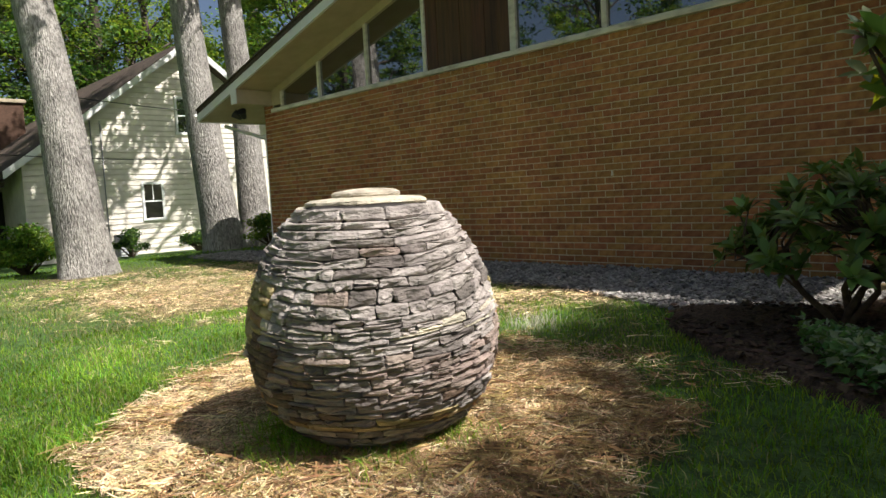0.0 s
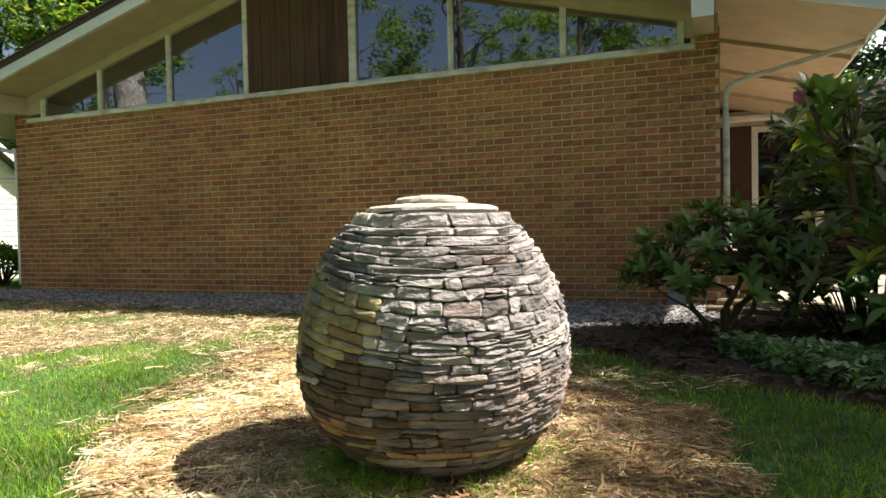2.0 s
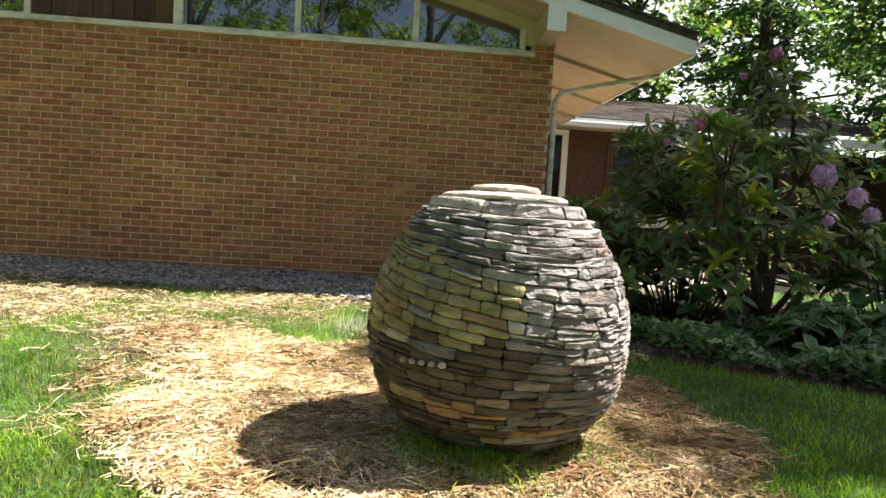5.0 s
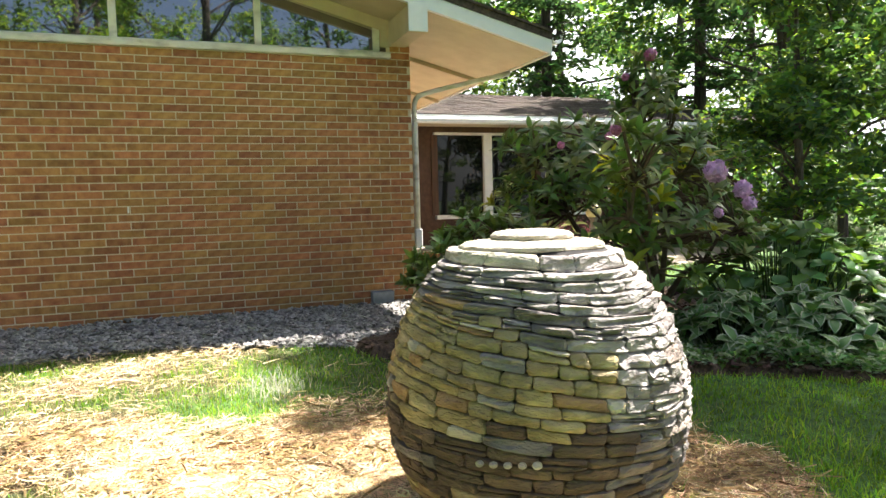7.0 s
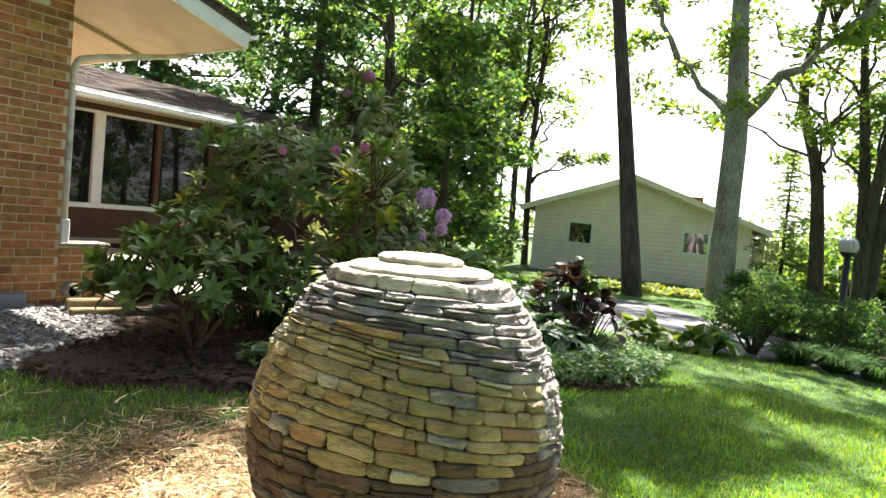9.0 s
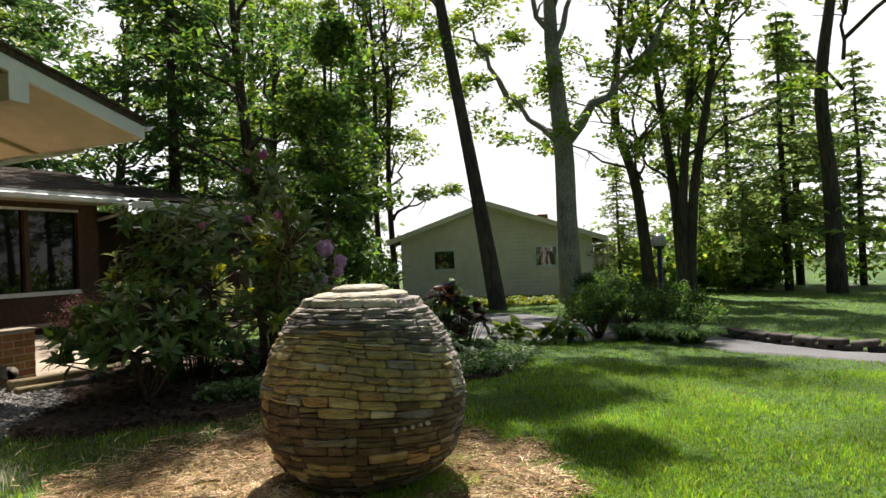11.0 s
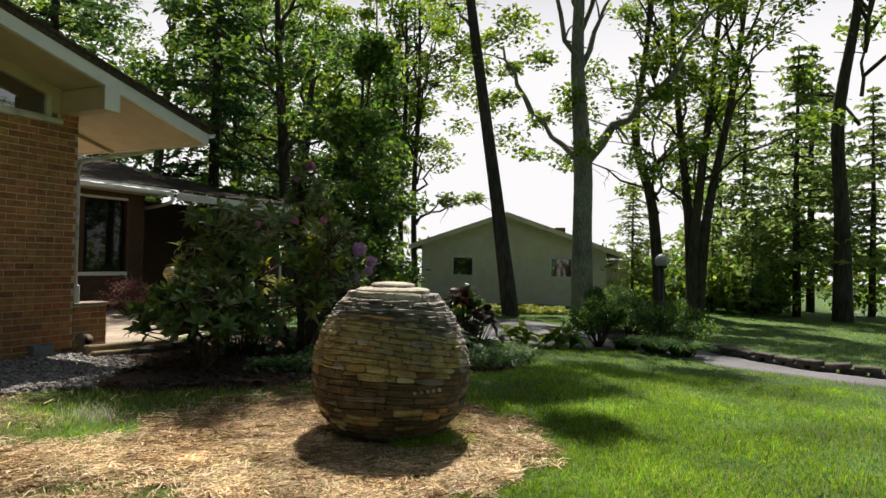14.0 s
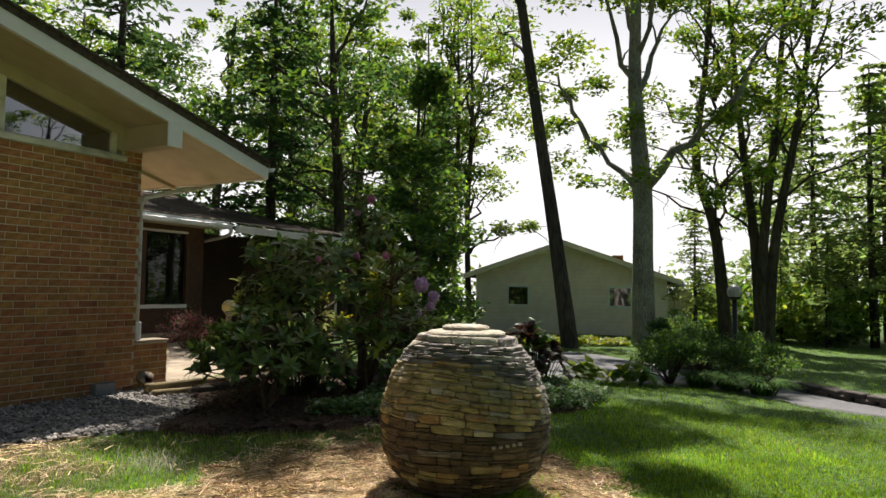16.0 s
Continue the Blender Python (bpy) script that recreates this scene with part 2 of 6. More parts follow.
m_leaf_dark = material("leaf_dark", [(0.040, 0.092, 0.030), (0.080, 0.150, 0.046)], 0.55, 1.5, 3, 0, vary=0.4, by="island", translucent=0.35, spec=0.3)
m_needle = material("needles", [(0.15, 0.225, 0.07), (0.25, 0.35, 0.12)], 0.6, 1.2, 3, 0, vary=0.4, by="island", translucent=0.5, spec=0.2)
m_rhodo = material("rhododendron_leaf", [(0.080, 0.150, 0.030), (0.155, 0.245, 0.058)], 0.36, 3, 3, 0, vary=0.4, by="island", translucent=0.28, spec=0.4)
m_rhodo_pale = material("pale_new_leaf", [(0.16, 0.20, 0.06), (0.26, 0.28, 0.12)], 0.45, 3, 3, 0, vary=0.3, by="island", translucent=0.3)
m_hosta = material("hosta_leaf", [(0.070, 0.165, 0.042), (0.135, 0.265, 0.070)], 0.42, 8, 3, 0, vary=0.35, by="island", translucent=0.3)
m_hosta_rim = material("hosta_rim", [(0.25, 0.32, 0.18), (0.38, 0.42, 0.28)], 0.5, 8, 3, 0, vary=0.2, by="island", translucent=0.25)
m_lily = material("daylily_leaf", [(0.045, 0.11, 0.022), (0.09, 0.18, 0.04)], 0.75, 3, 3, 0, vary=0.4, by="island", translucent=0.4, spec=0.1)
m_maroon = material("maroon_leaf", [(0.035, 0.02, 0.014), (0.075, 0.045, 0.022)], 0.4, 3, 3, 0, vary=0.4, by="island", translucent=0.25)
m_pink = material("lilac_petal", [(0.60, 0.36, 0.60), (0.76, 0.53, 0.74)], 0.6, 20, bump=0, vary=0.2, by="island", translucent=0.3)
m_magenta = material("magenta_petal", [(0.46, 0.13, 0.28), (0.62, 0.30, 0.45)], 0.6, 20, bump=0, vary=0.2, by="island", translucent=0.3)
m_azalea = material("dusty_red_leaf", [(0.16, 0.05, 0.06), (0.30, 0.12, 0.12)], 0.6, 10, bump=0, vary=0.3, by="island", translucent=0.25)
m_yellowgreen = material("yellow_leaf", [(0.20, 0.24, 0.02), (0.34, 0.36, 0.05)], 0.5, 5, bump=0, vary=0.3, by="island", translucent=0.35)
m_pale_globe = material("pale_yellow_glaze", [(0.45, 0.38, 0.14), (0.62, 0.55, 0.26)], 0.35, 5, bump=0.05)
m_mulch = material("bark_mulch", [(0.032, 0.020, 0.013), (0.095, 0.060, 0.037), (0.16, 0.105, 0.066)], 0.95, 45, 8, 0.8, 70, stain=0.25, bump_dist=0.02)
m_chip = material("bark_chip", [(0.04, 0.025, 0.016), (0.12, 0.075, 0.045)], 0.95, 30, bump=0.4, vary=0.5, by="island")
m_gravel = material("gravel_stone", [(0.20, 0.185, 0.165), (0.34, 0.32, 0.29)], 0.9, 25, bump=0.3, vary=0.5, by="island", stain=0.1)
m_grass = material("grass_blade", [(0.105, 0.205, 0.021), (0.215, 0.360, 0.048)], 0.6, 1.4, 4, 0, vary=0.55, by="island", translucent=0.48, spec=0.14, stain=0.3)
m_dead = material("bleached_blade", [(0.46, 0.44, 0.33), (0.66, 0.63, 0.50)], 0.7, 1.4, 4, 0, vary=0.3, by="island", translucent=0.2)
m_dry = material("dry_grass_blade", [(0.26, 0.25, 0.10), (0.42, 0.38, 0.18)], 0.7, 1.4, 4, 0, vary=0.4, by="island", translucent=0.3)
m_straw = material("straw", [(0.52, 0.37, 0.165), (0.88, 0.73, 0.46)], 0.75, 9, 4, 0, vary=0.6, by="island", translucent=0.1, stain=0.2, stain_scale=1.5)
m_straw_brown = material("brown_straw", [(0.18, 0.108, 0.038), (0.37, 0.242, 0.098)], 0.85, 9, 4, 0, vary=0.5, by="island", stain=0.2, stain_scale=1.5)
m_edge_stone = material("edging_stone", [(0.05, 0.042, 0.035), (0.12, 0.102, 0.083)], 0.9, 10, bump=0.6, fine=40, vary=0.3)


def glass(name, tint=(0.012, 0.013, 0.013), ior=2.3):
    m = bpy.data.materials.new(name)
    m.use_nodes = True
    b = m.node_tree.nodes["Principled BSDF"]
    b.inputs["Base Color"].default_value = (*tint, 1)
    b.inputs["Roughness"].default_value = 0.02
    b.inputs["IOR"].default_value = ior
    n = m.node_tree.nodes.new("ShaderNodeTexNoise")
    n.inputs["Scale"].default_value = 1.3
    bp = m.node_tree.nodes.new("ShaderNodeBump")
    bp.inputs["Strength"].default_value, bp.inputs["Distance"].default_value = 0.03, 0.02
    m.node_tree.links.new(n.outputs["Fac"], bp.inputs["Height"])
    m.node_tree.links.new(bp.outputs[0], b.inputs["Normal"])
    return m


m_glass = glass("window_glass", ior=3.0)
m_glass_dim = glass("porch_glass", (0.010, 0.011, 0.010), 1.42)

# ---- ground ----
BED = [(-1.1, -1.7), (-0.9, -2.15), (-0.43, -2.6), (0.26, -3.05), (1.05, -3.4), (2.1, -4.1), (3.4, -4.0), (4.6, -3.0), (4.4, -1.2), (2.2, 0.0), (0.45, -0.25), (-0.3, -1.3)]
DRIVE = [(2.9, -12.0), (3.9, -8.6), (4.25, -7.3), (4.75, -6.3), (5.5, -5.2), (5.75, -4.2), (5.5, -3.3), (5.2, -2.4), (5.6, -0.6), (7.5, 1.2), (10.4, 0.8), (10.7, -1.6), (9.4, -3.4), (7.6, -5.2), (6.4, -6.1), (5.2, -7.35), (4.9, -8.6), (4.2, -12.0)]
PATIO = [(0.5, 0.15), (2.6, 0.6), (3.4, 1.8), (7.4, 3.2), (9.4, 5.0), (9.4, 5.95), (0.02, 5.95), (0.02, 0.55)]


def inside(poly, x, y):
    """Whether points lie in a polygon (arrays)."""
    x, y = np.asarray(x, float), np.asarray(y, float)
    hit = np.zeros(x.shape, bool)
    n = len(poly)
    for i in range(n):
        (x0, y0), (x1, y1) = poly[i], poly[(i + 1) % n]
        if y0 != y1:
            cross = ((y0 > y) != (y1 > y)) & (x < (x1 - x0) * (y - y0) / (y1 - y0) + x0)
            hit ^= cross
    return hit


def wave(x, y, f, p=0.0):
    """Cheap smooth variation in -1..1."""
    return (np.sin(x * f + 1.3 * np.sin(y * f * 0.8 + p)) + np.sin(y * f * 1.1 + 1.7 * np.sin(x * f * 0.6 - p) + p)) * 0.5


def straw_amount(x, y):
    """0 lush grass .. 1 bare straw: a ring round the stone ball and dry patches towards the wall."""
    x, y = np.asarray(x, float), np.asarray(y, float)

    def spot(cx, cy, rx, ry):
        return np.exp(-((x - cx) / rx) ** 2 - ((y - cy) / ry) ** 2)

    r = np.hypot((x + 1.24) / 1.40, (y + 4.22) / 1.27) + 0.05 * wave(x, y, 2.6) + 0.07 * wave(x, y, 8.0, 1.0) + 0.06 * wave(x, y, 19.0, 2.0)
    ring = np.clip((1.0 - r) / 0.16, 0, 1)
    ring *= np.clip(1.0 - np.clip(r - 0.62, 0, 1) * np.clip(1.4 * wave(x, y, 5.2, 5.0) + 0.7 * wave(x, y, 11.0, 2.2) - 0.25, 0, 1.6), 0.15, 1)
    ring *= 1 - 0.85 * np.clip((-1.9 - x) / 0.3, 0, 1) * np.clip((y + 4.45) / 0.35, 0, 1) * np.clip(0.25 + 1.2 * wave(x, y, 6.5, 3.3) + 0.7 * wave(x, y, 16.0, 1.9), 0, 1)
    left = np.clip((-1.2 - x) / 0.7, 0, 1) * np.clip((y + 4.7) / 0.9, 0, 1) * np.clip((x + 11) / 4, 0, 1)
    patch = 0.60 + 0.40 * wave(x, y, 2.3, 2.0) + 0.42 * wave(x, y, 6.1, 0.5) + 0.34 * wave(x, y, 15.0, 0.9)
    patch += 0.15 * np.exp(-((y + 1.5) / 0.45) ** 2) * np.clip((-1.9 - x) / 0.6, 0, 1)
    patch += 0.9 * spot(-2.45, -1.95, 0.55, 0.4) + 0.9 * spot(-2.75, -3.1, 0.5, 0.4) + 0.8 * spot(-5.9, -3.0, 1.1, 0.7)
    patch -= 1.1 * spot(-1.95, -2.65, 0.42, 0.36) + 0.9 * spot(-3.2, -3.75, 0.6, 0.55) + 1.0 * spot(-1.1, -2.1, 0.8, 0.5) + 0.7 * spot(-4.4, -4.3, 0.9, 0.6)
    rest = left * np.clip(patch, 0, 0.95)
    near = np.clip((x + 1.6) / 1.0, 0, 1) * np.clip((-x + 0.2) / 0.6, 0, 1) * np.clip((y + 3.3) / 0.4, 0, 1) * np.clip(0.15 + 0.5 * wave(x, y, 3.0, 4.0), 0, 0.45)
    bare = np.clip(1 - np.hypot(x + 9.6, y + 3.0) / 1.7, 0, 1)
    return np.clip(np.maximum.reduce([ring, rest, near, bare]), 0, 1)


def weathered(x, y):
    """Where the straw is browned, part weathering, part painted shade: right of the ball and between it and the wall.
    """
    return np.clip((x + 1.15) / 0.9, 0, 1) + np.exp(-((x + 1.45) / 0.4) ** 2 - ((y + 3.35) / 0.45) ** 2)


def axis(lo, hi, step, far):
    core = np.arange(lo, hi, step)
    out = [1.0, 2.5, 5, 9, 15, 25, 45, 80, 150, 300, 600]
    return np.array([lo - v * far for v in out[::-1]] + core.tolist() + [hi + v * far for v in out])


gx, gy = axis(-13, 13, 0.1, 1.0), axis(-11, 7, 0.1, 1.0)
X, Y = np.meshgrid(gx, gy, indexing="ij")


def surface_z(x, y):
    """The lawn's surface with its small unevenness."""
    return ground_z(x, y) + 0.012 * wave(x, y, 2.0) + 0.006 * wave(x, y, 7.0, 1.0)


Z = surface_z(X, Y) - 0.03 * inside(BED, X, Y) - 0.05 * (inside(DRIVE, X, Y) | inside(PATIO, X, Y))
Z -= 0.30 * ((X > -9.2) & (X < -0.06) & (Y > 0.1))
nx, ny = len(gx), len(gy)
idx = np.arange(nx * ny).reshape(nx, ny)
quads = np.stack([idx[:-1, :-1], idx[1:, :-1], idx[1:, 1:], idx[:-1, 1:]], -1).reshape(-1, 4)
ground_me = mesh("ground", np.stack([X, Y, Z], -1).reshape(-1, 3), quads, (), True)
att = ground_me.attributes.new("straw", "FLOAT", "POINT")
far_fade = (np.abs(X) < 60) & (np.abs(Y) < 60)
att.data.foreach_set("value", (straw_amount(X, Y) * far_fade).astype(np.float32).ravel())


def soil_material():
    """Soil and thatch: green under grass, straw-coloured where the straw lies."""
    m = material("lawn_soil", [(0.030, 0.062, 0.012), (0.062, 0.128, 0.022), (0.10, 0.185, 0.036)], 0.95, 18, 8, 0.8, 60, stain=0.25, bump_dist=0.03)
    nodes, links = m.node_tree.nodes, m.node_tree.links
    b = nodes["Principled BSDF"]
    green = b.inputs["Base Color"].links[0].from_socket
    a = nodes.new("ShaderNodeAttribute")
    a.attribute_name = "straw"
    n = nodes.new("ShaderNodeTexNoise")
    n.inputs["Scale"].default_value, n.inputs["Detail"].default_value = 22, 9
    r = nodes.new("ShaderNodeValToRGB")
    r.color_ramp.elements[0].position, r.color_ramp.elements[0].color = 0.35, (0.045, 0.032, 0.02, 1)
    r.color_ramp.elements[1].position, r.color_ramp.elements[1].color = 0.68, (0.24, 0.16, 0.075, 1)
    tc = nodes.new("ShaderNodeTexCoord")
    links.new(tc.outputs["Object"], n.inputs["Vector"])
    links.new(n.outputs["Fac"], r.inputs["Fac"])
    mix = nodes.new("ShaderNodeMix")
    mix.data_type = "RGBA"
    links.new(a.outputs["Fac"], mix.inputs["Factor"])
    links.new(green, mix.inputs["A"])
    links.new(r.outputs[0], mix.inputs["B"])
    links.new(mix.outputs["Result"], b.inputs["Base Color"])
    return m


ground_me.materials.append(soil_material())
tagged(new("ground", ground_me), "sloping lawn with green grass and dry straw patches", "lawn", kind="structure")


def slab(name, poly, material, lift, label, category, step=0.06, rise=0.0):
    """A surface that follows the ground inside an outline, with a skirt; rise: how far its middle is mounded."""
    xs = np.arange(min(p[0] for p in poly), max(p[0] for p in poly) + step, step)
    ys = np.arange(min(p[1] for p in poly), max(p[1] for p in poly) + step, step)
    U, V = np.meshgrid(xs, ys, indexing="ij")
    cell = inside(poly, U[:-1, :-1] + step / 2, V[:-1, :-1] + step / 2)
    k = np.arange(U.size).reshape(U.shape)
    faces = np.stack([k[:-1, :-1], k[1:, :-1], k[1:, 1:], k[:-1, 1:]], -1)[cell]
    edge = np.zeros(U.shape, int)
    for i in (0, 1):
        for j in (0, 1):
            edge[i:U.shape[0] - 1 + i, j:U.shape[1] - 1 + j] += cell
    used = np.unique(faces)
    back = -np.ones(U.size, int)
    back[used] = np.arange(len(used))
    H = surface_z(U, V) + np.where(edge >= 4, lift, -0.04) + rise * (edge >= 4) * (0.5 + 0.5 * wave(U, V, 5.0))
    pts = np.stack([U, V, H], -1).reshape(-1, 3)[used]
    return tagged(part(name, mesh(name, pts, back[faces], material, True), material), label, category, kind="structure")


slab("driveway", DRIVE, m_asphalt, 0.012, "grey asphalt driveway curving past the lawn", "driveway")
slab("mulch_bed", BED, m_mulch, 0.03, "dark bark mulch bed beside the house", "mulch bed", 0.05, 0.03)
slab("patio", PATIO, m_concrete, 0.02, "sunlit tan concrete patio by the house", "patio")

# ---- brick house ----
WX0, WX1, COURSE, UNIT = -9.26, 0.0, 0.0677, 0.203
RIDGE, PITCH = -4.6, 0.26


def soffit_z(x):
    """Underside of the low gable roof."""
    return 2.68 + PITCH * (4.6 - abs(x - RIDGE))


house = empty("brick_house", "low gabled brick house with clerestory windows and white fascia", "house", pose(0, 0, 0))
wall = prism("wall", [(WX0, -0.3), (WX1, -0.3), (WX1, 2.48), (-0.24, 2.48), (-0.24, 2.37), (-8.98, 2.37), (-8.98, 2.48), (WX0, 2.48)], -0.001, 0.24, m_mortar, house, "red-brown brick wall in running bond")
boxpart("paint_spot", (-2.588, -0.0095, 0.957), (-2.574, -0.0055, 1.013), m_white, wall, 0.001, "small splash of white paint")
boxpart("side_wall", (-0.24, 0.24, -0.3), (0.001, 6.2, 2.6), m_mortar, house, 0)
boxpart("side_wall", (WX0 + 0.008, 0.24, -0.3), (WX0 + 0.24, 6.2, 2.6), m_mortar, house, 0)
boxpart("back_wall", (WX0, 6.2, -0.3), (WX1, 6.4, 2.6), m_brick, house, 0)
boxpart("floor_slab", (WX0 + 0.25, 0.25, -0.25), (-0.25, 6.2, -0.05), m_shade_black, house, 0)

# roof, soffit, fascia
EAVE_L, EAVE_R, FRONT, BACK = -10.45, 1.22, -0.62, 6.6
for x0, x1 in ((EAVE_L, RIDGE), (RIDGE, EAVE_R)):
    z0, z1 = soffit_z(x0), soffit_z(x1)
    prism("soffit", [(x0, z0), (x1, z1), (x1, z1 + 0.02), (x0, z0 + 0.02)], FRONT + 0.03, BACK, m_cream, house, "cream painted board soffit")
    prism("roof", [(x0, z0 + 0.13), (x1, z1 + 0.13), (x1, z1 + 0.21), (x0, z0 + 0.21)], FRONT - 0.03, BACK, m_shingle, house, "brown shingle roof")
    prism("bargeboard", [(x0, z0), (x1, z1), (x1, z1 + 0.19), (x0, z0 + 0.19)], FRONT - 0.02, FRONT + 0.02, m_white, house, "white painted fascia board")
    prism("roof_edge", [(x0, z0 + 0.192), (x1, z1 + 0.192), (x1, z1 + 0.215), (x0, z0 + 0.215)], FRONT - 0.05, FRONT - 0.02, m_shingle, house)
boxpart("eave_fascia", (EAVE_R - 0.03, FRONT, soffit_z(EAVE_R) - 0.01), (EAVE_R, BACK, soffit_z(EAVE_R) + 0.18), m_white, house)
boxpart("eave_fascia", (EAVE_L, FRONT, soffit_z(EAVE_L) - 0.01), (EAVE_L + 0.03, BACK, soffit_z(EAVE_L) + 0.18), m_white, house)


def gutter(x, y0, y1, z, parent, side):
    """An open half-round gutter along y."""
    bm = bmesh.new()
    ring = [(math.cos(a) * 0.055, math.sin(a) * 0.055) for a in np.linspace(math.pi, 2 * math.pi, 9)]
    ring += [(px * 0.9, pz * 0.9 + 0.001) for px, pz in ring[::-1]]
    a = [bm.verts.new((x + side * 0.06 + px, y0, z + pz)) for px, pz in ring]
    b = [bm.verts.new((x + side * 0.06 + px, y1, z + pz)) for px, pz in ring]
    for i in range(len(ring)):
        j = (i + 1) % len(ring)
        bm.faces.new((a[i], a[j], b[j], b[i]))
    bm.faces.new(a)
    bm.faces.new(b[::-1])
    bmesh.ops.recalc_face_normals(bm, faces=bm.faces)
    return part("gutter", bm, m_white, parent)


gutter(EAVE_R, FRONT - 0.02, BACK, soffit_z(EAVE_R) + 0.15, house, 1)
gutter(EAVE_L, FRONT - 0.02, BACK, soffit_z(EAVE_L) + 0.15, house, -1)
for x in (-0.21, -9.16):
    boxpart("beam", (x, FRONT - 0.025, 2.49), (x + 0.17, 0.3, 2.72), m_cream, house, 0.004, "cream roof beam with a white end")
    boxpart("beam_end", (x - 0.004, FRONT - 0.04, 2.486), (x + 0.174, FRONT - 0.026, soffit_z(x + 0.085) + 0.02), m_white, house, 0.003)
for i, y in enumerate((0.9, 2.4, 3.9)):
    boxpart("rafter", (0.0, y, 2.40), (EAVE_R - 0.03, y + 0.05, 2.46), m_cream, house, 0.003, m=Matrix.Translation((0, 0, 0.235)) @ Matrix.Shear("XY", 4, (0, 0)) @ Matrix(((1, 0, 0, 0), (0, 1, 0, 0), (-PITCH, 0, 1, 0), (0, 0, 0, 1))))

# clerestory: sill, head, windows, brown board panel
boxpart("sill", (-8.99, -0.045, 2.372), (-0.20, 0.06, 2.43), m_sill, house, 0.006, "weathered white wooden sill")
MULLIONS = [-8.72, -7.64, -6.45, -5.26, -3.80, -2.62, -1.43, -0.33]


def head(x):
    return soffit_z(x) - 0.115


def clerestory(x0, x1, board):
    """One opening under the sloping head: frame and pane, or upright brown boards."""
    w = new("window" if not board else "board_panel")
    w.parent = house
    t = 0.03
    tops = [(x0, head(x0)), (x1, head(x1))]
    if x0 < RIDGE < x1:
        tops.insert(1, (RIDGE, head(RIDGE)))
    outline = [(x0 + t, 2.445), (x1 - t, 2.445)] + [(min(max(x, x0 + t), x1 - t), z - 0.004) for x, z in tops[::-1]]
    if not board:
        prism("pane", outline, 0.035, 0.043, m_glass, w)
        boxpart("frame", (x0 + t, 0.02, 2.43), (x1 - t, 0.06, 2.452), m_sill, w, 0.002)
    else:
        n = 7
        for i in range(n):
            a, b = x0 + t + (x1 - x0 - 2 * t) * i / n, x0 + t + (x1 - x0 - 2 * t) * (i + 1) / n - 0.008
            prism("board", [(a, 2.432), (b, 2.432), (b, head(b) - 0.004), (a, head(a) - 0.004)], 0.02 + 0.004 * (i % 2), 0.05, m_panel, w)
    return w


for i in range(7):
    clerestory(MULLIONS[i], MULLIONS[i + 1], i == 3)
for i, x in enumerate(MULLIONS):
    r = 0.045 if i in (4,) else 0.03
    prism("mullion", [(x - r, 2.43), (x + r, 2.43), (x + r, head(x + r) + 0.02), (x - r, head(x - r) + 0.02)], 0.0, 0.07, m_sill, house, "cream painted window post")
for x0, x1 in ((WX0 + 0.25, RIDGE), (RIDGE, -0.2)):
    prism("head_board", [(x0, head(x0)), (x1, head(x1)), (x1, soffit_z(x1) - 0.002), (x0, soffit_z(x0) - 0.002)], -0.01, 0.08, m_cream, house, "cream board above the windows")
for x0, x1 in ((WX0, -8.75), (-0.30, WX1)):
    boxpart("corner_block", (x0 + 0.005, -0.005, 2.485), (x1 - 0.005, 0.2, 2.72), m_cream, house, 0.003)
# upright dark sheet: the room's dimness is put into its colour
prism("room_shade_sheet", [(WX0 + 0.24, 2.36), (-0.24, 2.36), (-0.24, 2.62), (RIDGE, 3.8), (WX0 + 0.24, 2.62)], 3.4, 3.45, m_shade_black, house, "dark upright sheet painted as the unlit room behind the clerestory glass")

# downspout, low wing wall with drain pipe, box vent
tubes("downspout", [(curve_points([(1.18, 0.2, 2.33), (0.75, 0.16, 2.22), (0.26, 0.09, 2.09), (0.07, 0.06, 2.0), (0.055, 0.06, 1.75)], 16), 0.026),
                    ([(0.055, 0.06, 1.78), (0.055, 0.06, 0.62)], 0.030)], m_sill, house, "white metal downspout", sides=10)
boxpart("downspout_boot", (0.02, 0.02, 0.5), (0.095, 0.1, 0.72), m_white, house, 0.01)

low_wall = tagged(prism("low_brick_wall", [(0.004, -0.1), (0.41, -0.1), (0.41, 0.495), (0.004, 0.495)], -0.001, 0.20, m_mortar), "low red-brown brick garden wall at the house corner", "garden wall")
boxpart("cap", (0.004, -0.01, 0.497), (0.43, 0.215, 0.525), m_concrete, low_wall, 0.006)
pipe = empty("drain_pipe", "short clay drain pipe in the low brick wall", "pipe", pose(0.09, -0.06, 0.14))
bm = bmesh.new()
outer = bmesh.ops.create_cone(bm, segments=20, radius1=0.062, radius2=0.062, depth=0.13, cap_ends=False, matrix=Matrix.Rotation(math.pi / 2, 4, "X"))
bmesh.ops.create_cone(bm, segments=20, radius1=0.048, radius2=0.048, depth=0.13, cap_ends=False, matrix=Matrix.Rotation(math.pi / 2, 4, "X"))
bmesh.ops.bridge_loops(bm, edges=[e for e in bm.edges if e.is_boundary and e.verts[0].co.y < 0])
part("barrel", bm, m_clay, pipe, smooth=True)
bm = bmesh.new()
bmesh.ops.create_cone(bm, segments=16, radius1=0.047, radius2=0.047, depth=0.01, cap_ends=True, matrix=pose(0, 0.05, 0, 90, 0, 0))
part("bore", bm, m_black, pipe)

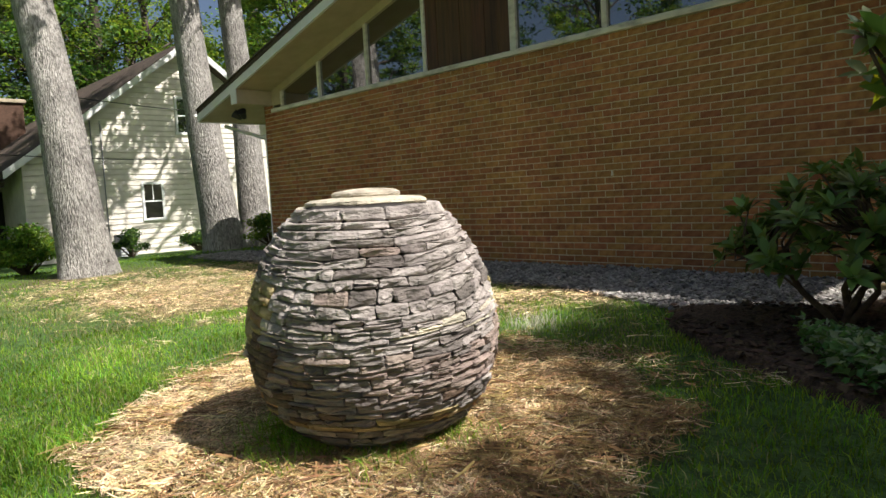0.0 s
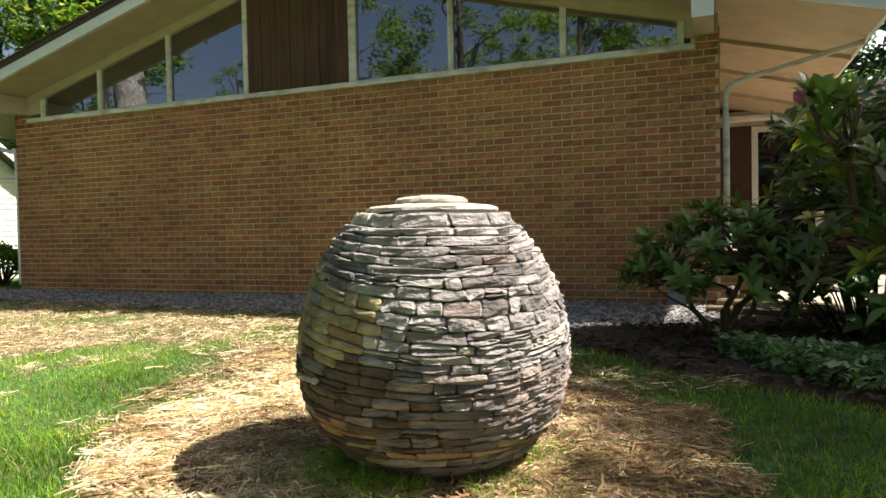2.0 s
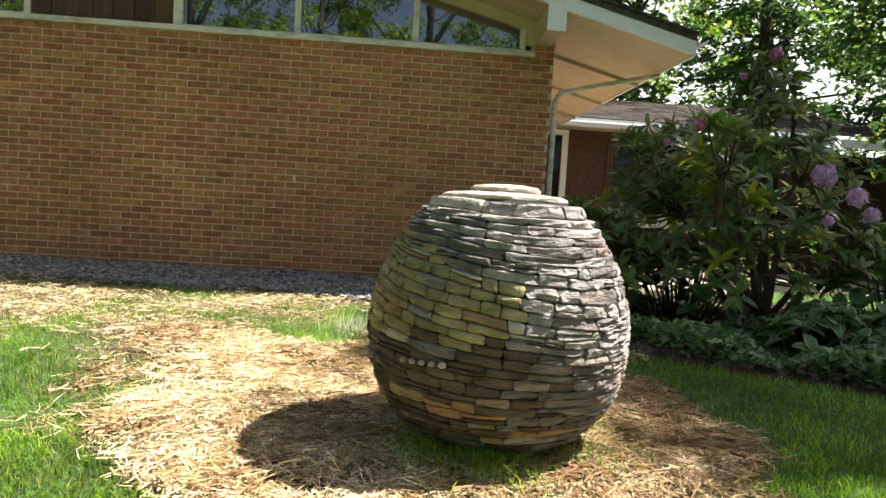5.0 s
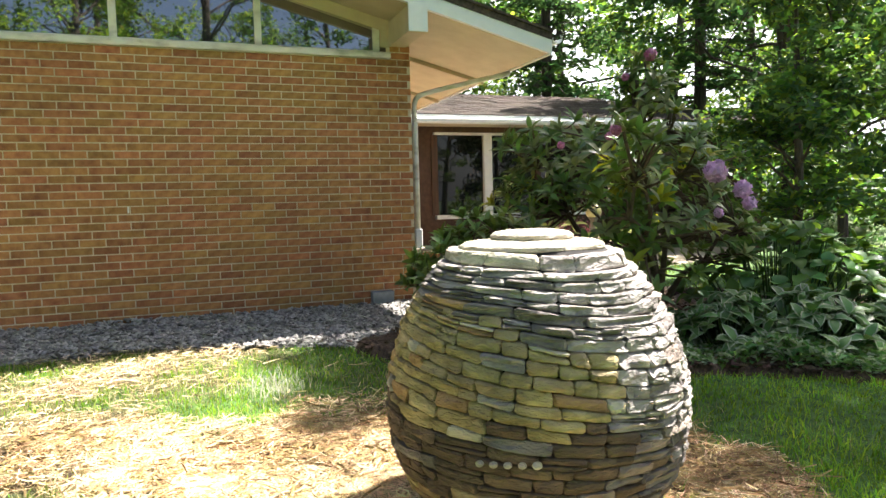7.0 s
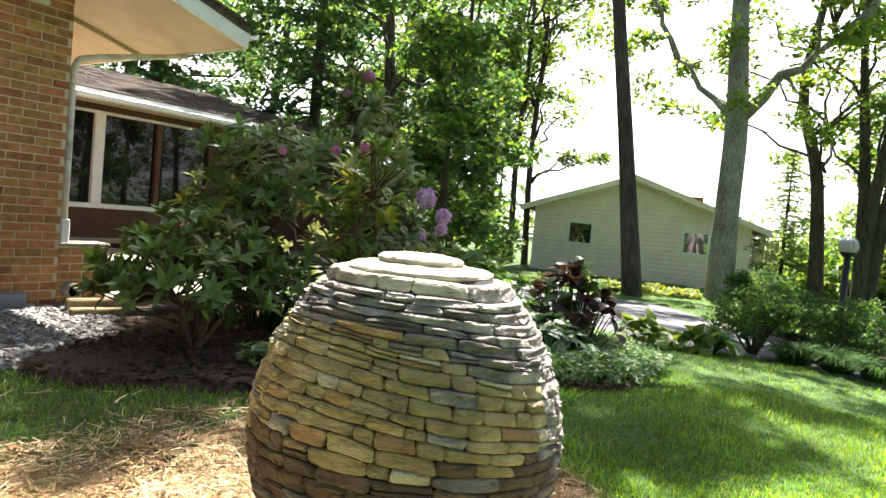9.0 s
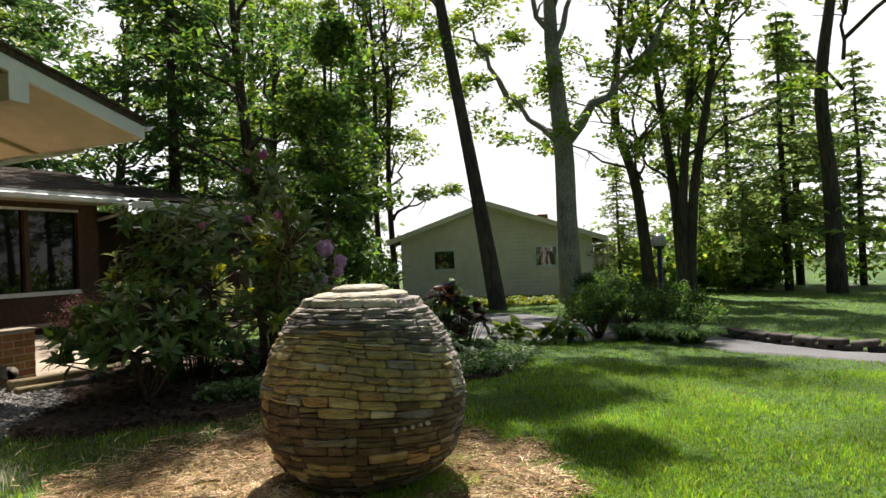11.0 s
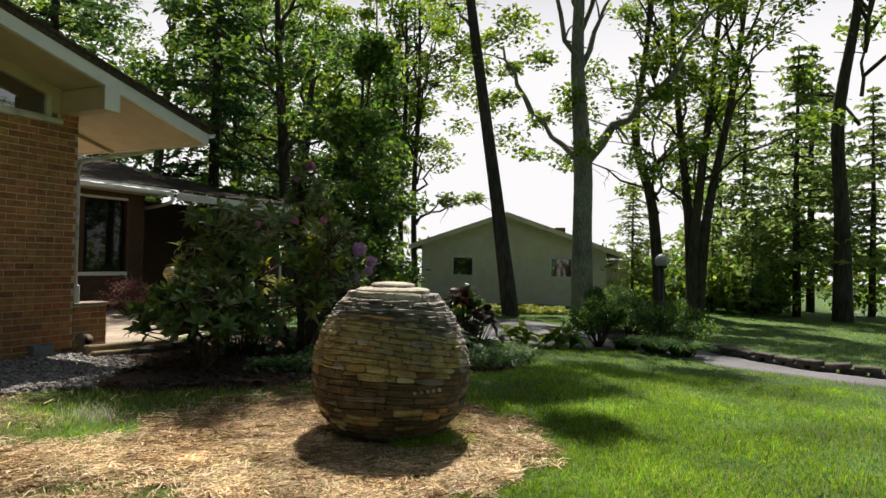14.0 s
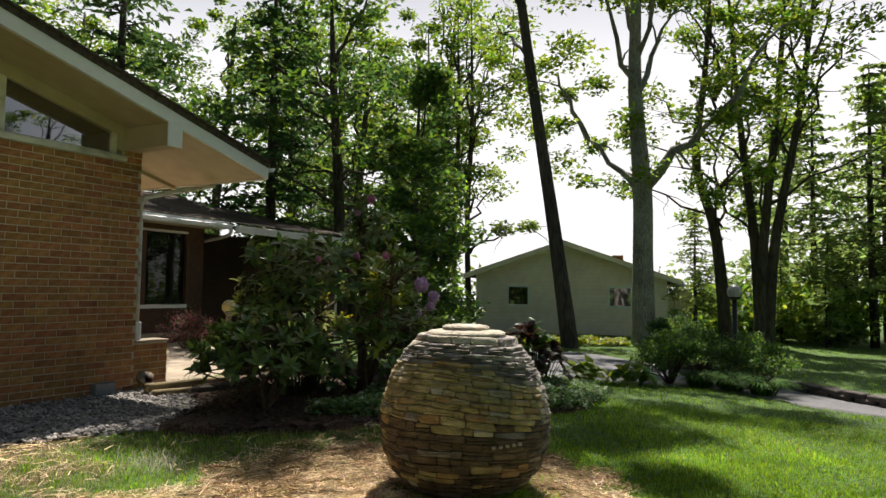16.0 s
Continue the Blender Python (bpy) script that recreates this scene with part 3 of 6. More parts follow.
vent = boxpart("foundation_vent", (-0.47, -0.075, -0.06), (-0.25, 0.004, 0.13), m_slateblue, None, 0.008, m=None)
tagged(vent, "blue-grey concrete block leaning at the wall's foot", "vent block")
tagged(boxpart("edging_timber", (0.02, -0.30, 0.0), (0.95, -0.20, 0.10), m_timber, None, 0.012, m=pose(0, 0, 0, 0, 0, -12)), "mossy weathered timber edging beside the mulch", "timber")
tagged(boxpart("edging_timber", (0.0, -0.52, -0.02), (0.7, -0.43, 0.06), m_timber, None, 0.012, m=pose(0.05, 0, 0, 0, 0, -20)), "mossy weathered timber edging beside the mulch", "timber")

# security lamp under the left beam
light = empty("security_lamp", "dark twin security lamp under the roof corner", "lamp", pose(-9.4, -0.35, 2.42))
boxpart("base", (-0.05, -0.05, 0.0), (0.05, 0.05, 0.04), m_black, light)
for s in (-1, 1):
    bm = bmesh.new()
    bmesh.ops.create_cone(bm, segments=14, radius1=0.035, radius2=0.075, depth=0.15, cap_ends=True, matrix=pose(s * 0.09, -0.03, -0.06, 35, s * 40, 0))
    part("lamp_head", bm, m_black, light, smooth=False)
tubes("corner_downspout", [(curve_points([(-10.3, -0.2, 2.28), (-9.9, -0.12, 2.15), (-9.4, -0.02, 2.0), (-9.31, 0.03, 1.85), (-9.31, 0.03, 0.1)], 20), 0.03)], m_white, house, "white metal downspout")

# ---- wing of the house ----
wing = empty("house_wing", "low brick wing with picture windows under a brown shingle roof", "house")
WY = 6.0
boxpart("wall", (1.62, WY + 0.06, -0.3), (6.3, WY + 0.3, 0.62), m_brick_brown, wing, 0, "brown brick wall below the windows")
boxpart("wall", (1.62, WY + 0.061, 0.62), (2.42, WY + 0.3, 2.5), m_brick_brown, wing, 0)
door = new("glass_door")
door.parent = wing
boxpart("pane", (0.62, WY + 0.1, 0.1), (1.48, WY + 0.108, 2.3), m_glass_dim, door, 0)
for lo, hi in (((0.52, WY + 0.02, 0.0), (0.62, WY + 0.16, 2.4)), ((1.48, WY + 0.02, 0.0), (1.6, WY + 0.16, 2.4)), ((0.62, WY + 0.02, 2.3), (1.48, WY + 0.16, 2.4)), ((0.62, WY + 0.02, 0.0), (1.48, WY + 0.16, 0.12))):
    boxpart("door_frame", lo, hi, m_white, door, 0.004)
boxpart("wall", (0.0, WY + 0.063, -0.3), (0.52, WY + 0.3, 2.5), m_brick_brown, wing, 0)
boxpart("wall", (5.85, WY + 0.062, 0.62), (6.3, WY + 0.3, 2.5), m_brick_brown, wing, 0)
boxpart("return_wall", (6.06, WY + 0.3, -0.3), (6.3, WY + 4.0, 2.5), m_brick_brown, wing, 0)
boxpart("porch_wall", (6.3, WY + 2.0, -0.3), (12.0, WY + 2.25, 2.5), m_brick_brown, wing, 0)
boxpart("lintel", (2.42, WY + 0.05, 2.31), (5.85, WY + 0.28, 2.5), m_panel, wing, 0)
# dark sheet standing in for the unlit room behind the wing windows
boxpart("room_back", (2.0, WY + 2.2, 0.0), (6.05, WY + 2.25, 2.5), m_shade_black, wing, 0)
boxpart("ledge", (1.6, WY - 0.14, 0.02), (6.2, WY + 0.06, 0.10), m_concrete, wing, 0.01)
for i in range(3):
    x0, x1 = 2.45 + i * 1.13, 2.45 + (i + 1) * 1.13
    w = new("window")
    w.parent = wing
    boxpart("pane", (x0 + 0.05, WY + 0.11, 0.71), (x1 - 0.05, WY + 0.118, 2.27), m_glass_dim, w, 0)
    boxpart("sill", (x0, WY + 0.02, 0.62), (x1, WY + 0.16, 0.70), m_white, w, 0.005)
    boxpart("head", (x0, WY + 0.04, 2.26), (x1, WY + 0.16, 2.31), m_white, w, 0.005)
    boxpart("jamb", (x0 - (0.085, 0.10, 0.05)[i], WY + 0.03, 0.70), (x0 + (0.05, 0.08, 0.05)[i], WY + 0.16, 2.26), (m_panel, m_white, m_panel)[i], w, 0.005)
boxpart("jamb", (5.80, WY + 0.03, 0.70), (5.88, WY + 0.16, 2.26), m_panel, wing, 0.005)
bm = bmesh.new()
for (a, b, c, d) in ((( -0.2, WY - 0.6, 2.56), (6.4, WY - 0.6, 2.56), (8.4, WY + 3.6, 3.62), (-0.2, WY + 3.6, 3.62)), ((6.4, WY - 0.6, 2.56), (9.6, 3.75, 2.36), (11.4, WY + 2.0, 3.1), (8.4, WY + 3.6, 3.62))):
    vs = [bm.verts.new(p) for p in (a, b, c, d)]
    bm.faces.new(vs)
solid = bmesh.ops.solidify(bm, geom=bm.faces[:], thickness=0.09)
part("roof", bm, m_shingle, wing, "brown shingle roof")
# shingle courses
verts, faces = [], []
gen = np.random.default_rng(3)
for r in range(24):
    f0, f1 = r / 24, (r + 1) / 24
    y0, z0, y1, z1 = WY - 0.62 + 4.2 * f0, 2.575 + 1.06 * f0, WY - 0.62 + 4.2 * f1, 2.575 + 1.06 * f1
    x = -0.2 + gen.random() * 0.3
    while x < 6.4 + 2.0 * f0:
        w = gen.uniform(0.2, 0.4)
        b = len(verts)
        h = gen.uniform(0.008, 0.016)
        verts += [(x, y0, z0 + h), (x + w - 0.006, y0, z0 + h), (x + w - 0.006, y1, z1 + 0.004), (x, y1, z1 + 0.004), (x, y0, z0 - 0.01), (x + w - 0.006, y0, z0 - 0.01)]
        faces += [(b, b + 1, b + 2, b + 3), (b + 4, b + 5, b + 1, b)]
        x += w
tagged(part("shingles", mesh("shingles", verts, faces, m_shingle), m_shingle, wing), kind="stuff")
boxpart("fascia", (-0.2, WY - 0.62, 2.40), (6.4, WY - 0.585, 2.57), m_white, wing, 0.004)
boxpart("soffit", (-0.2, WY - 0.585, 2.42), (6.38, WY + 0.08, 2.44), m_cream, wing, 0.002)
boxpart("gutter", (-0.2, WY - 0.72, 2.40), (6.42, WY - 0.625, 2.50), m_white, wing, 0.02, "white metal eave gutter")
tubes("downspout", [(curve_points([(6.36, WY - 0.67, 2.45), (6.45, WY - 0.5, 2.25), (7.0, WY + 1.5, 2.12), (7.1, WY + 1.93, 1.95), (7.1, WY + 1.93, 0.0)], 18), 0.04)], m_white, wing)
boxpart("porch_fascia", (0, -0.03, 2.34), (3.62, 0.03, 2.50), m_white, wing, 0.004, m=pose(6.42, WY - 0.62, 0.0, 0, 3.2, -27))
boxpart("pier", (8.5, 4.25, -0.3), (8.85, 4.6, 2.36), m_brick_brown, wing, 0.01, "brown brick pier")
tubes("post", [([(9.05, 4.4, -0.3), (9.05, 4.4, 2.28)], 0.05)], m_white, wing, "white round porch post")

# ---- dry stone ball ----
CX, CY = -1.023, -4.386
PZ = [-0.16, -0.13, -0.09, -0.02, 0.06, 0.12, 0.19, 0.30, 0.40, 0.48, 0.60, 0.69, 0.77, 0.825, 0.86]
PR = [0.21, 0.225, 0.275, 0.372, 0.441, 0.471, 0.493, 0.508, 0.503, 0.487, 0.447, 0.397, 0.340, 0.285, 0.245]


def ball_r(z):
    return np.interp(z, PZ, PR)


def slate(name, stops, vary=0.16):
    return (material(name, stops, 0.85, 13, 9, 0.9, 42, vary, stain=0.25, stain_scale=7.0, bump_dist=0.018, spec=0.3, stretch=(1, 1, 2.2)),
            material(name + "_rest", stops, 0.85, 13, 9, 0.9, 42, vary, by="island", stain=0.25, stain_scale=7.0, bump_dist=0.018, spec=0.3, stretch=(1, 1, 2.2)))


S_GREY = slate("grey_slate", [(0.198, 0.173, 0.152), (0.316, 0.280, 0.248), (0.425, 0.380, 0.338)], 0.13)
S_DARK = slate("dark_slate", [(0.11, 0.095, 0.082), (0.22, 0.19, 0.165)])
S_OLIVE = slate("olive_stone", [(0.235, 0.178, 0.082), (0.335, 0.262, 0.128), (0.425, 0.342, 0.188)], 0.17)
S_BROWN = slate("brown_stone", [(0.086, 0.059, 0.041), (0.158, 0.111, 0.074)])
S_RUST = slate("rust_stone", [(0.28, 0.17, 0.08), (0.44, 0.29, 0.14)])
S_CREAM = slate("cream_stone", [(0.40, 0.355, 0.265), (0.53, 0.475, 0.365)])
S_PINK = slate("pink_stone", [(0.22, 0.168, 0.138), (0.33, 0.262, 0.215)])
m_core = material("dark_joint", [(0.02, 0.018, 0.015), (0.04, 0.035, 0.03)], 0.95, 20, bump=0.3)


def warp(th, z):
    """Vertical sway of the courses round the ball."""
    w = np.exp(-((z - 0.48) / 0.24) ** 2)
    return 0.062 * w * np.sin(-(th + 2.2)) + 0.012 * w * np.sin(2 * th + 0.6) + 0.002 * np.sin(5 * th + z * 9)


def stone_kind(th, z, gen):
    d = math.degrees(th)
    d = (d - 360 if d > 40 else d) + gen.normal() * 6
    u = gen.random()
    low = z + float(warp(th, z))
    if min(z, low) < 0.36:
        z = low
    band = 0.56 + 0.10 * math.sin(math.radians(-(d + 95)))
    # foot of the ball: dark stones paint in the deep shadow at the ground
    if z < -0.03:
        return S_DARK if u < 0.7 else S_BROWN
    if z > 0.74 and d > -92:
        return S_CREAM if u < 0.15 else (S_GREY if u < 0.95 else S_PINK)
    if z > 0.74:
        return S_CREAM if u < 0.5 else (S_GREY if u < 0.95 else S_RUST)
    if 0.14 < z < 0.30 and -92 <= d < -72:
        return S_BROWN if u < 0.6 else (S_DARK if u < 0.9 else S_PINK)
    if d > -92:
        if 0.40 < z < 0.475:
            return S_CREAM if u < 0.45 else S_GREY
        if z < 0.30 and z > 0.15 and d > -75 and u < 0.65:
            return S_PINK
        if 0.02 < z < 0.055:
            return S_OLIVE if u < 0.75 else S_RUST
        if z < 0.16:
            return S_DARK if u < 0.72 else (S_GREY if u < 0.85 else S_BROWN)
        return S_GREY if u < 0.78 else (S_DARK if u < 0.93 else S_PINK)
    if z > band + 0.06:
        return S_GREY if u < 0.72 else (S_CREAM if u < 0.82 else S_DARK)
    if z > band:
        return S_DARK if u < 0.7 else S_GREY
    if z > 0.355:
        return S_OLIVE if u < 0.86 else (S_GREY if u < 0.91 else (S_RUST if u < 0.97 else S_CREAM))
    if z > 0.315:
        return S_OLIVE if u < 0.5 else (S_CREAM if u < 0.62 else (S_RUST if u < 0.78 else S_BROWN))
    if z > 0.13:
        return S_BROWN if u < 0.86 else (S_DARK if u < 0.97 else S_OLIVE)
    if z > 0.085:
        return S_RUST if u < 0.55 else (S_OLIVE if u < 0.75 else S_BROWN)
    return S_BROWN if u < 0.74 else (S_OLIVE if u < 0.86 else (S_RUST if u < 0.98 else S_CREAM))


def stone_verts(th0, th1, low, high, gen, out=0.0, rough=0.004, round_=0.006):
    """A split-faced stone between two wavy beds (functions of the angle): a rough front grid and a plain back."""
    nu, nv = 6, 5
    us, vs = (0, 0.07, 0.33, 0.67, 0.93, 1), (0, 0.16, 0.5, 0.84, 1)
    gap = 0.0014
    mid = (th0 + th1) / 2
    z_mid = (low(mid) + high(mid)) / 2
    r_mid = max(0.15, float(ball_r(z_mid)))
    slope = gen.normal(size=2) * 0.005 / r_mid
    tilt, turn = gen.normal() * 0.0018, gen.normal() * 0.0018
    phase, freq = gen.random(4) * 6.28, gen.uniform(0.7, 1.6, 2)
    step = min(1.0, max(0.0, (z_mid - 0.58) / 0.08)) * 0.6
    v = []
    for fv in vs:
        for fu in us:
            a = th0 + gap / r_mid + slope[0] * (fv - 0.5)
            b = th1 - gap / r_mid + slope[1] * (fv - 0.5)
            corner = fu in (0, 1) and fv in (0, 1)
            th = a + (b - a) * fu + ((0.003 if fu == 0 else -0.003) / r_mid if corner else 0)
            lo, hi = low(th) + gap, high(th) - gap
            z = lo + (hi - lo) * fv
            if corner:
                z += 0.002 if fv == 0 else -0.002
            zz = z + float(warp(th, z))
            edge = (round_ if fu in (0, 1) else 0) + (round_ if fv in (0, 1) else 0)
            chip = rough * 0.8 * (math.sin(phase[0] + fu * 6 * freq[0] + fv * 2) + math.sin(phase[1] + fv * 4 * freq[1] - fu * 3))
            r = float(ball_r(zz)) * (1 - step) + float(ball_r(z_mid + float(warp(mid, z_mid)))) * step
            r += out - edge + tilt * (fv - 0.5) * 2 + turn * (fu - 0.5) * 2 + chip + gen.normal() * rough * 0.6
            v.append((CX + r * math.cos(th), CY + r * math.sin(th), zz))
    ring = [i for i in range(nu)] + [j * nu + nu - 1 for j in range(1, nv)] + [(nv - 1) * nu + i for i in range(nu - 2, -1, -1)] + [j * nu for j in range(nv - 2, 0, -1)]
    back = len(v)
    for k in ring:
        x, y, z = v[k]
        d = math.hypot(x - CX, y - CY)
        q = max(0.06, d - 0.085) / d
        v.append((CX + (x - CX) * q, CY + (y - CY) * q, z))
    f = [(j * nu + i, j * nu + i + 1, (j + 1) * nu + i + 1, (j + 1) * nu + i) for j in range(nv - 1) for i in range(nu - 1)]
    n = len(ring)
    f += [(ring[k], back + k, back + (k + 1) % n, ring[(k + 1) % n]) for k in range(n)]
    return v, f


def bed_line(z, gen, sway=1.0):
    """A wavy bed joint round the ball at height z."""
    p = gen.random(3) * 6.283
    return lambda th: z + sway * (0.0034 * math.sin(3 * th + p[0]) + 0.0022 * math.sin(8 * th + p[1]) + 0.0014 * math.sin(15 * th + p[2]))


ball = empty("stone_ball", "egg-shaped dry-stacked stone cairn of grey, olive and rust slate", "stone cairn")
gen = np.random.default_rng(21)
# core that closes the joints
zs = np.linspace(-0.2, 0.84, 40)
core_v, core_f = [], []
for i, z in enumerate(zs):
    for k in range(64):
        th = 2 * math.pi * k / 64
        r = float(ball_r(z)) - 0.036
        core_v.append((CX + r * math.cos(th), CY + r * math.sin(th), z))
for i in range(39):
    for k in range(64):
        core_f.append((i * 64 + k, i * 64 + (k + 1) % 64, (i + 1) * 64 + (k + 1) % 64, (i + 1) * 64 + k))
core_f.append(tuple(39 * 64 + k for k in range(64)))
part("core", mesh("core", core_v, core_f, m_core, True), m_core, ball, "dark packed core behind the joints")
rest_v, rest_f, rest_m = [], [], []
rest_mats = [S_GREY[1], S_DARK[1], S_OLIVE[1], S_BROWN[1], S_RUST[1], S_CREAM[1], S_PINK[1]]
kinds = [S_GREY, S_DARK, S_OLIVE, S_BROWN, S_RUST, S_CREAM, S_PINK]
COURSES = [-0.155]
while COURSES[-1] < 0.80:
    z = COURSES[-1]
    h = 0.030 if z < 0.10 else (0.036 if z < 0.40 else (0.032 if z < 0.46 else (0.039 if z < 0.58 else (0.031 if z < 0.66 else 0.026))))
    COURSES.append(z + h * float(gen.uniform(0.88, 1.12)))
COURSES[-1] = 0.832
beds = [bed_line(z, gen, 1.0 if z < 0.72 else 0.3) for z in COURSES]
made = 0
for row in range(len(COURSES) - 1):
    z = COURSES[row]
    th = gen.random() * 0.5
    end = th + 2 * math.pi
    while th < end - 0.02:
        deg = math.degrees((th + 0.1 + math.pi) % (2 * math.pi) - math.pi)
        grey_side = -92 < deg < 60
        w = float(gen.choice([0.06, 0.085, 0.11, 0.14, 0.18], p=[0.11, 0.27, 0.33, 0.21, 0.08]) * gen.uniform(0.88, 1.12))
        w *= 1.75 if z > 0.64 else (1.1 if 0.10 < z < 0.36 else 1.0)
        w /= max(0.2, float(ball_r(z)))
        if end - th - w < 0.13:
            w = end - th
        mid = th + w / 2
        thin = 0.62 if grey_side and 0.40 < z < 0.455 else (0.5 if 0.55 < z < 0.63 and not grey_side else (0.03 if z > 0.66 else 0.08))
        pieces = [(th, th + w, beds[row], beds[row + 1])]
        if gen.random() < thin and z < 0.74:
            cut_at, skew = gen.uniform(0.38, 0.62), gen.normal() * 0.10
            between = lambda t, a=beds[row], b=beds[row + 1], c=cut_at, s=skew, t0=th, t1=th + w: a(t) + (b(t) - a(t)) * (c + s * ((t - t0) / (t1 - t0) - 0.5))
            pieces = [(th, th + w, beds[row], between), (th, th + w, between, beds[row + 1])]
        for a, b, low, high in pieces:
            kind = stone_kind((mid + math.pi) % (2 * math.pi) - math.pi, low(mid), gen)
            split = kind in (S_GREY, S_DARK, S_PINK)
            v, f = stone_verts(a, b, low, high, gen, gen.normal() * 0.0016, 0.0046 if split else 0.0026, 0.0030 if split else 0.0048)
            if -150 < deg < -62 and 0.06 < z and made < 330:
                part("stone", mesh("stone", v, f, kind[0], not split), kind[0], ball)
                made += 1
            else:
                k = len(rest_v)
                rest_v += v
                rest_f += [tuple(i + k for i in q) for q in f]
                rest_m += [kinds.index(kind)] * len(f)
        th += w
tagged(part("stones_behind", mesh("stones_behind", rest_v, rest_f, rest_mats, False, rest_m), None, ball, "stacked slate stones round the back"), kind="stuff")


def cap_stone(r, z0, z1, seed):
    """A flat round capstone with a worn edge."""
    g = np.random.default_rng(seed)
    n, v, f = 40, [], []
    prof = [(0.0, 0), (0.97, 0), (1.0, 0.3), (0.985, 0.65), (0.90, 0.98), (0.55, 1.25), (0.0, 1.4)]
    wob = [1 + 0.02 * math.sin(2 * a + seed) + 0.015 * math.sin(5 * a) for a in np.linspace(0, 6.283, n, False)]
    for pr, pz in prof:
        for k in range(n):
            a = 6.283 * k / n
            rr = r * pr * wob[k] * (1 + g.normal() * 0.006)
            v.append((CX + rr * math.cos(a), CY + rr * math.sin(a), z0 + (z1 - z0) * pz + g.normal() * 0.0008))
    for j in range(len(prof) - 1):
        for k in range(n):
            f.append((j * n + k, j * n + (k + 1) % n, (j + 1) * n + (k + 1) % n, (j + 1) * n + k))
    return part("capstone", mesh("capstone", v, f, S_CREAM[0]), S_CREAM[0], ball, "pale flat capstone")


cap_stone(0.245, 0.830, 0.857, 1)
cap_stone(0.14, 0.862, 0.888, 4)
# five pale pebbles set in one joint
for k in range(5):
    th = math.radians(-135.5 + k * 4.5)
    zc = 0.268 + 0.002 * k
    zz = zc + float(warp(th, zc)) * 0
    bm = bmesh.new()
    bmesh.ops.create_icosphere(bm, subdivisions=2, radius=0.0115 + 0.002 * (k == 4))
    r = float(ball_r(zz)) + 0.008
    bmesh.ops.transform(bm, matrix=Matrix.Translation((CX + r * math.cos(th), CY + r * math.sin(th), zz)) @ Matrix.Diagonal((1.1, 1.0, 0.85, 1)), verts=bm.verts)
    part("pebble", bm, S_CREAM[0], ball, "small pale round pebble", smooth=True)

# ---- neighbour's white house ----
def frame_at(p, d):
    """Local frame: x to the right, y away along d, z up."""
    d = Vector((d[0], d[1], 0)).normalized()
    r = Vector((d.y, -d.x, 0))
    return Matrix(((r.x, d.x, 0, p[0]), (r.y, d.y, 0, p[1]), (0, 0, 1, p[2]), (0, 0, 0, 1)))


def siding(name, outline_top, x0, x1, z0, step, mat, parent, label):
    """Lap siding: one mesh of overlapping boards clipped under a roofline given by a function of x."""
    verts, faces = [], []
    z = z0
    while True:
        xs = np.linspace(x0, x1, 60)
        ok = [x for x in xs if outline_top(x) > z + 0.01]
        if len(ok) < 2:
            break
        a, b = ok[0], ok[-1]
        k = len(verts)
        t = z + step
        verts += [(a, -0.032, z + 0.02), (b, -0.032, z + 0.02), (b, -0.016, t), (a, -0.016, t), (a, 0.0, z + 0.02), (b, 0.0, z + 0.02)]
        faces += [(k, k + 1, k + 2, k + 3), (k + 4, k + 5, k + 1, k)]
        z += step
    return tagged(part(name, mesh(name, verts, faces, mat), mat, parent, label), kind="stuff")


def sash_window(parent, x0, x1, z0, z1, panes=(2, 2), trim=0.07, mat=None):
    mat = mat or m_white
    w = new("window")
    w.parent = parent
    bm = bmesh.new()
    for lo, hi in (((x0 - trim, -0.06, z1), (x1 + trim, -0.02, z1 + trim)), ((x0 - trim - 0.02, -0.07, z0 - trim), (x1 + trim + 0.02, -0.02, z0)),
                   ((x0 - trim, -0.06, z0), (x0, -0.02, z1)), ((x1, -0.06, z0), (x1 + trim, -0.02, z1))):
        box(bm, lo, hi, 0.004)
    part("frame", bm, mat, w)
    boxpart("pane", (x0, -0.042, z0), (x1, -0.034, z1), m_glass, w, 0)
    bm = bmesh.new()
    n = 0
    if panes[1] > 1:
        zm = (z0 + z1) / 2
        box(bm, (x0, -0.05, zm - 0.02), (x1, -0.03, zm + 0.02))
        n += 1
    for i in range(1, panes[0]):
        x = x0 + (x1 - x0) * i / panes[0]
        box(bm, (x - 0.01, -0.046, (z0 + z1) / 2 if panes[1] > 1 else z0), (x + 0.01, -0.03, z1))
        n += 1
    if n:
        part("muntin", bm, mat, w)
    else:
        bm.free()
    return w


NH = frame_at((-18.3, 0, 0), (-1, 0))
nh = empty("white_house", "neighbour's two-storey white clapboard house with brown roof", "house", NH)
NX0, NX1, NRIDGE = -1.62, 8.0, 2.75


def nh_top(x):
    """Underside of the steep roof over the gable wall."""
    return 5.45 - 0.755 * abs(x - NRIDGE)


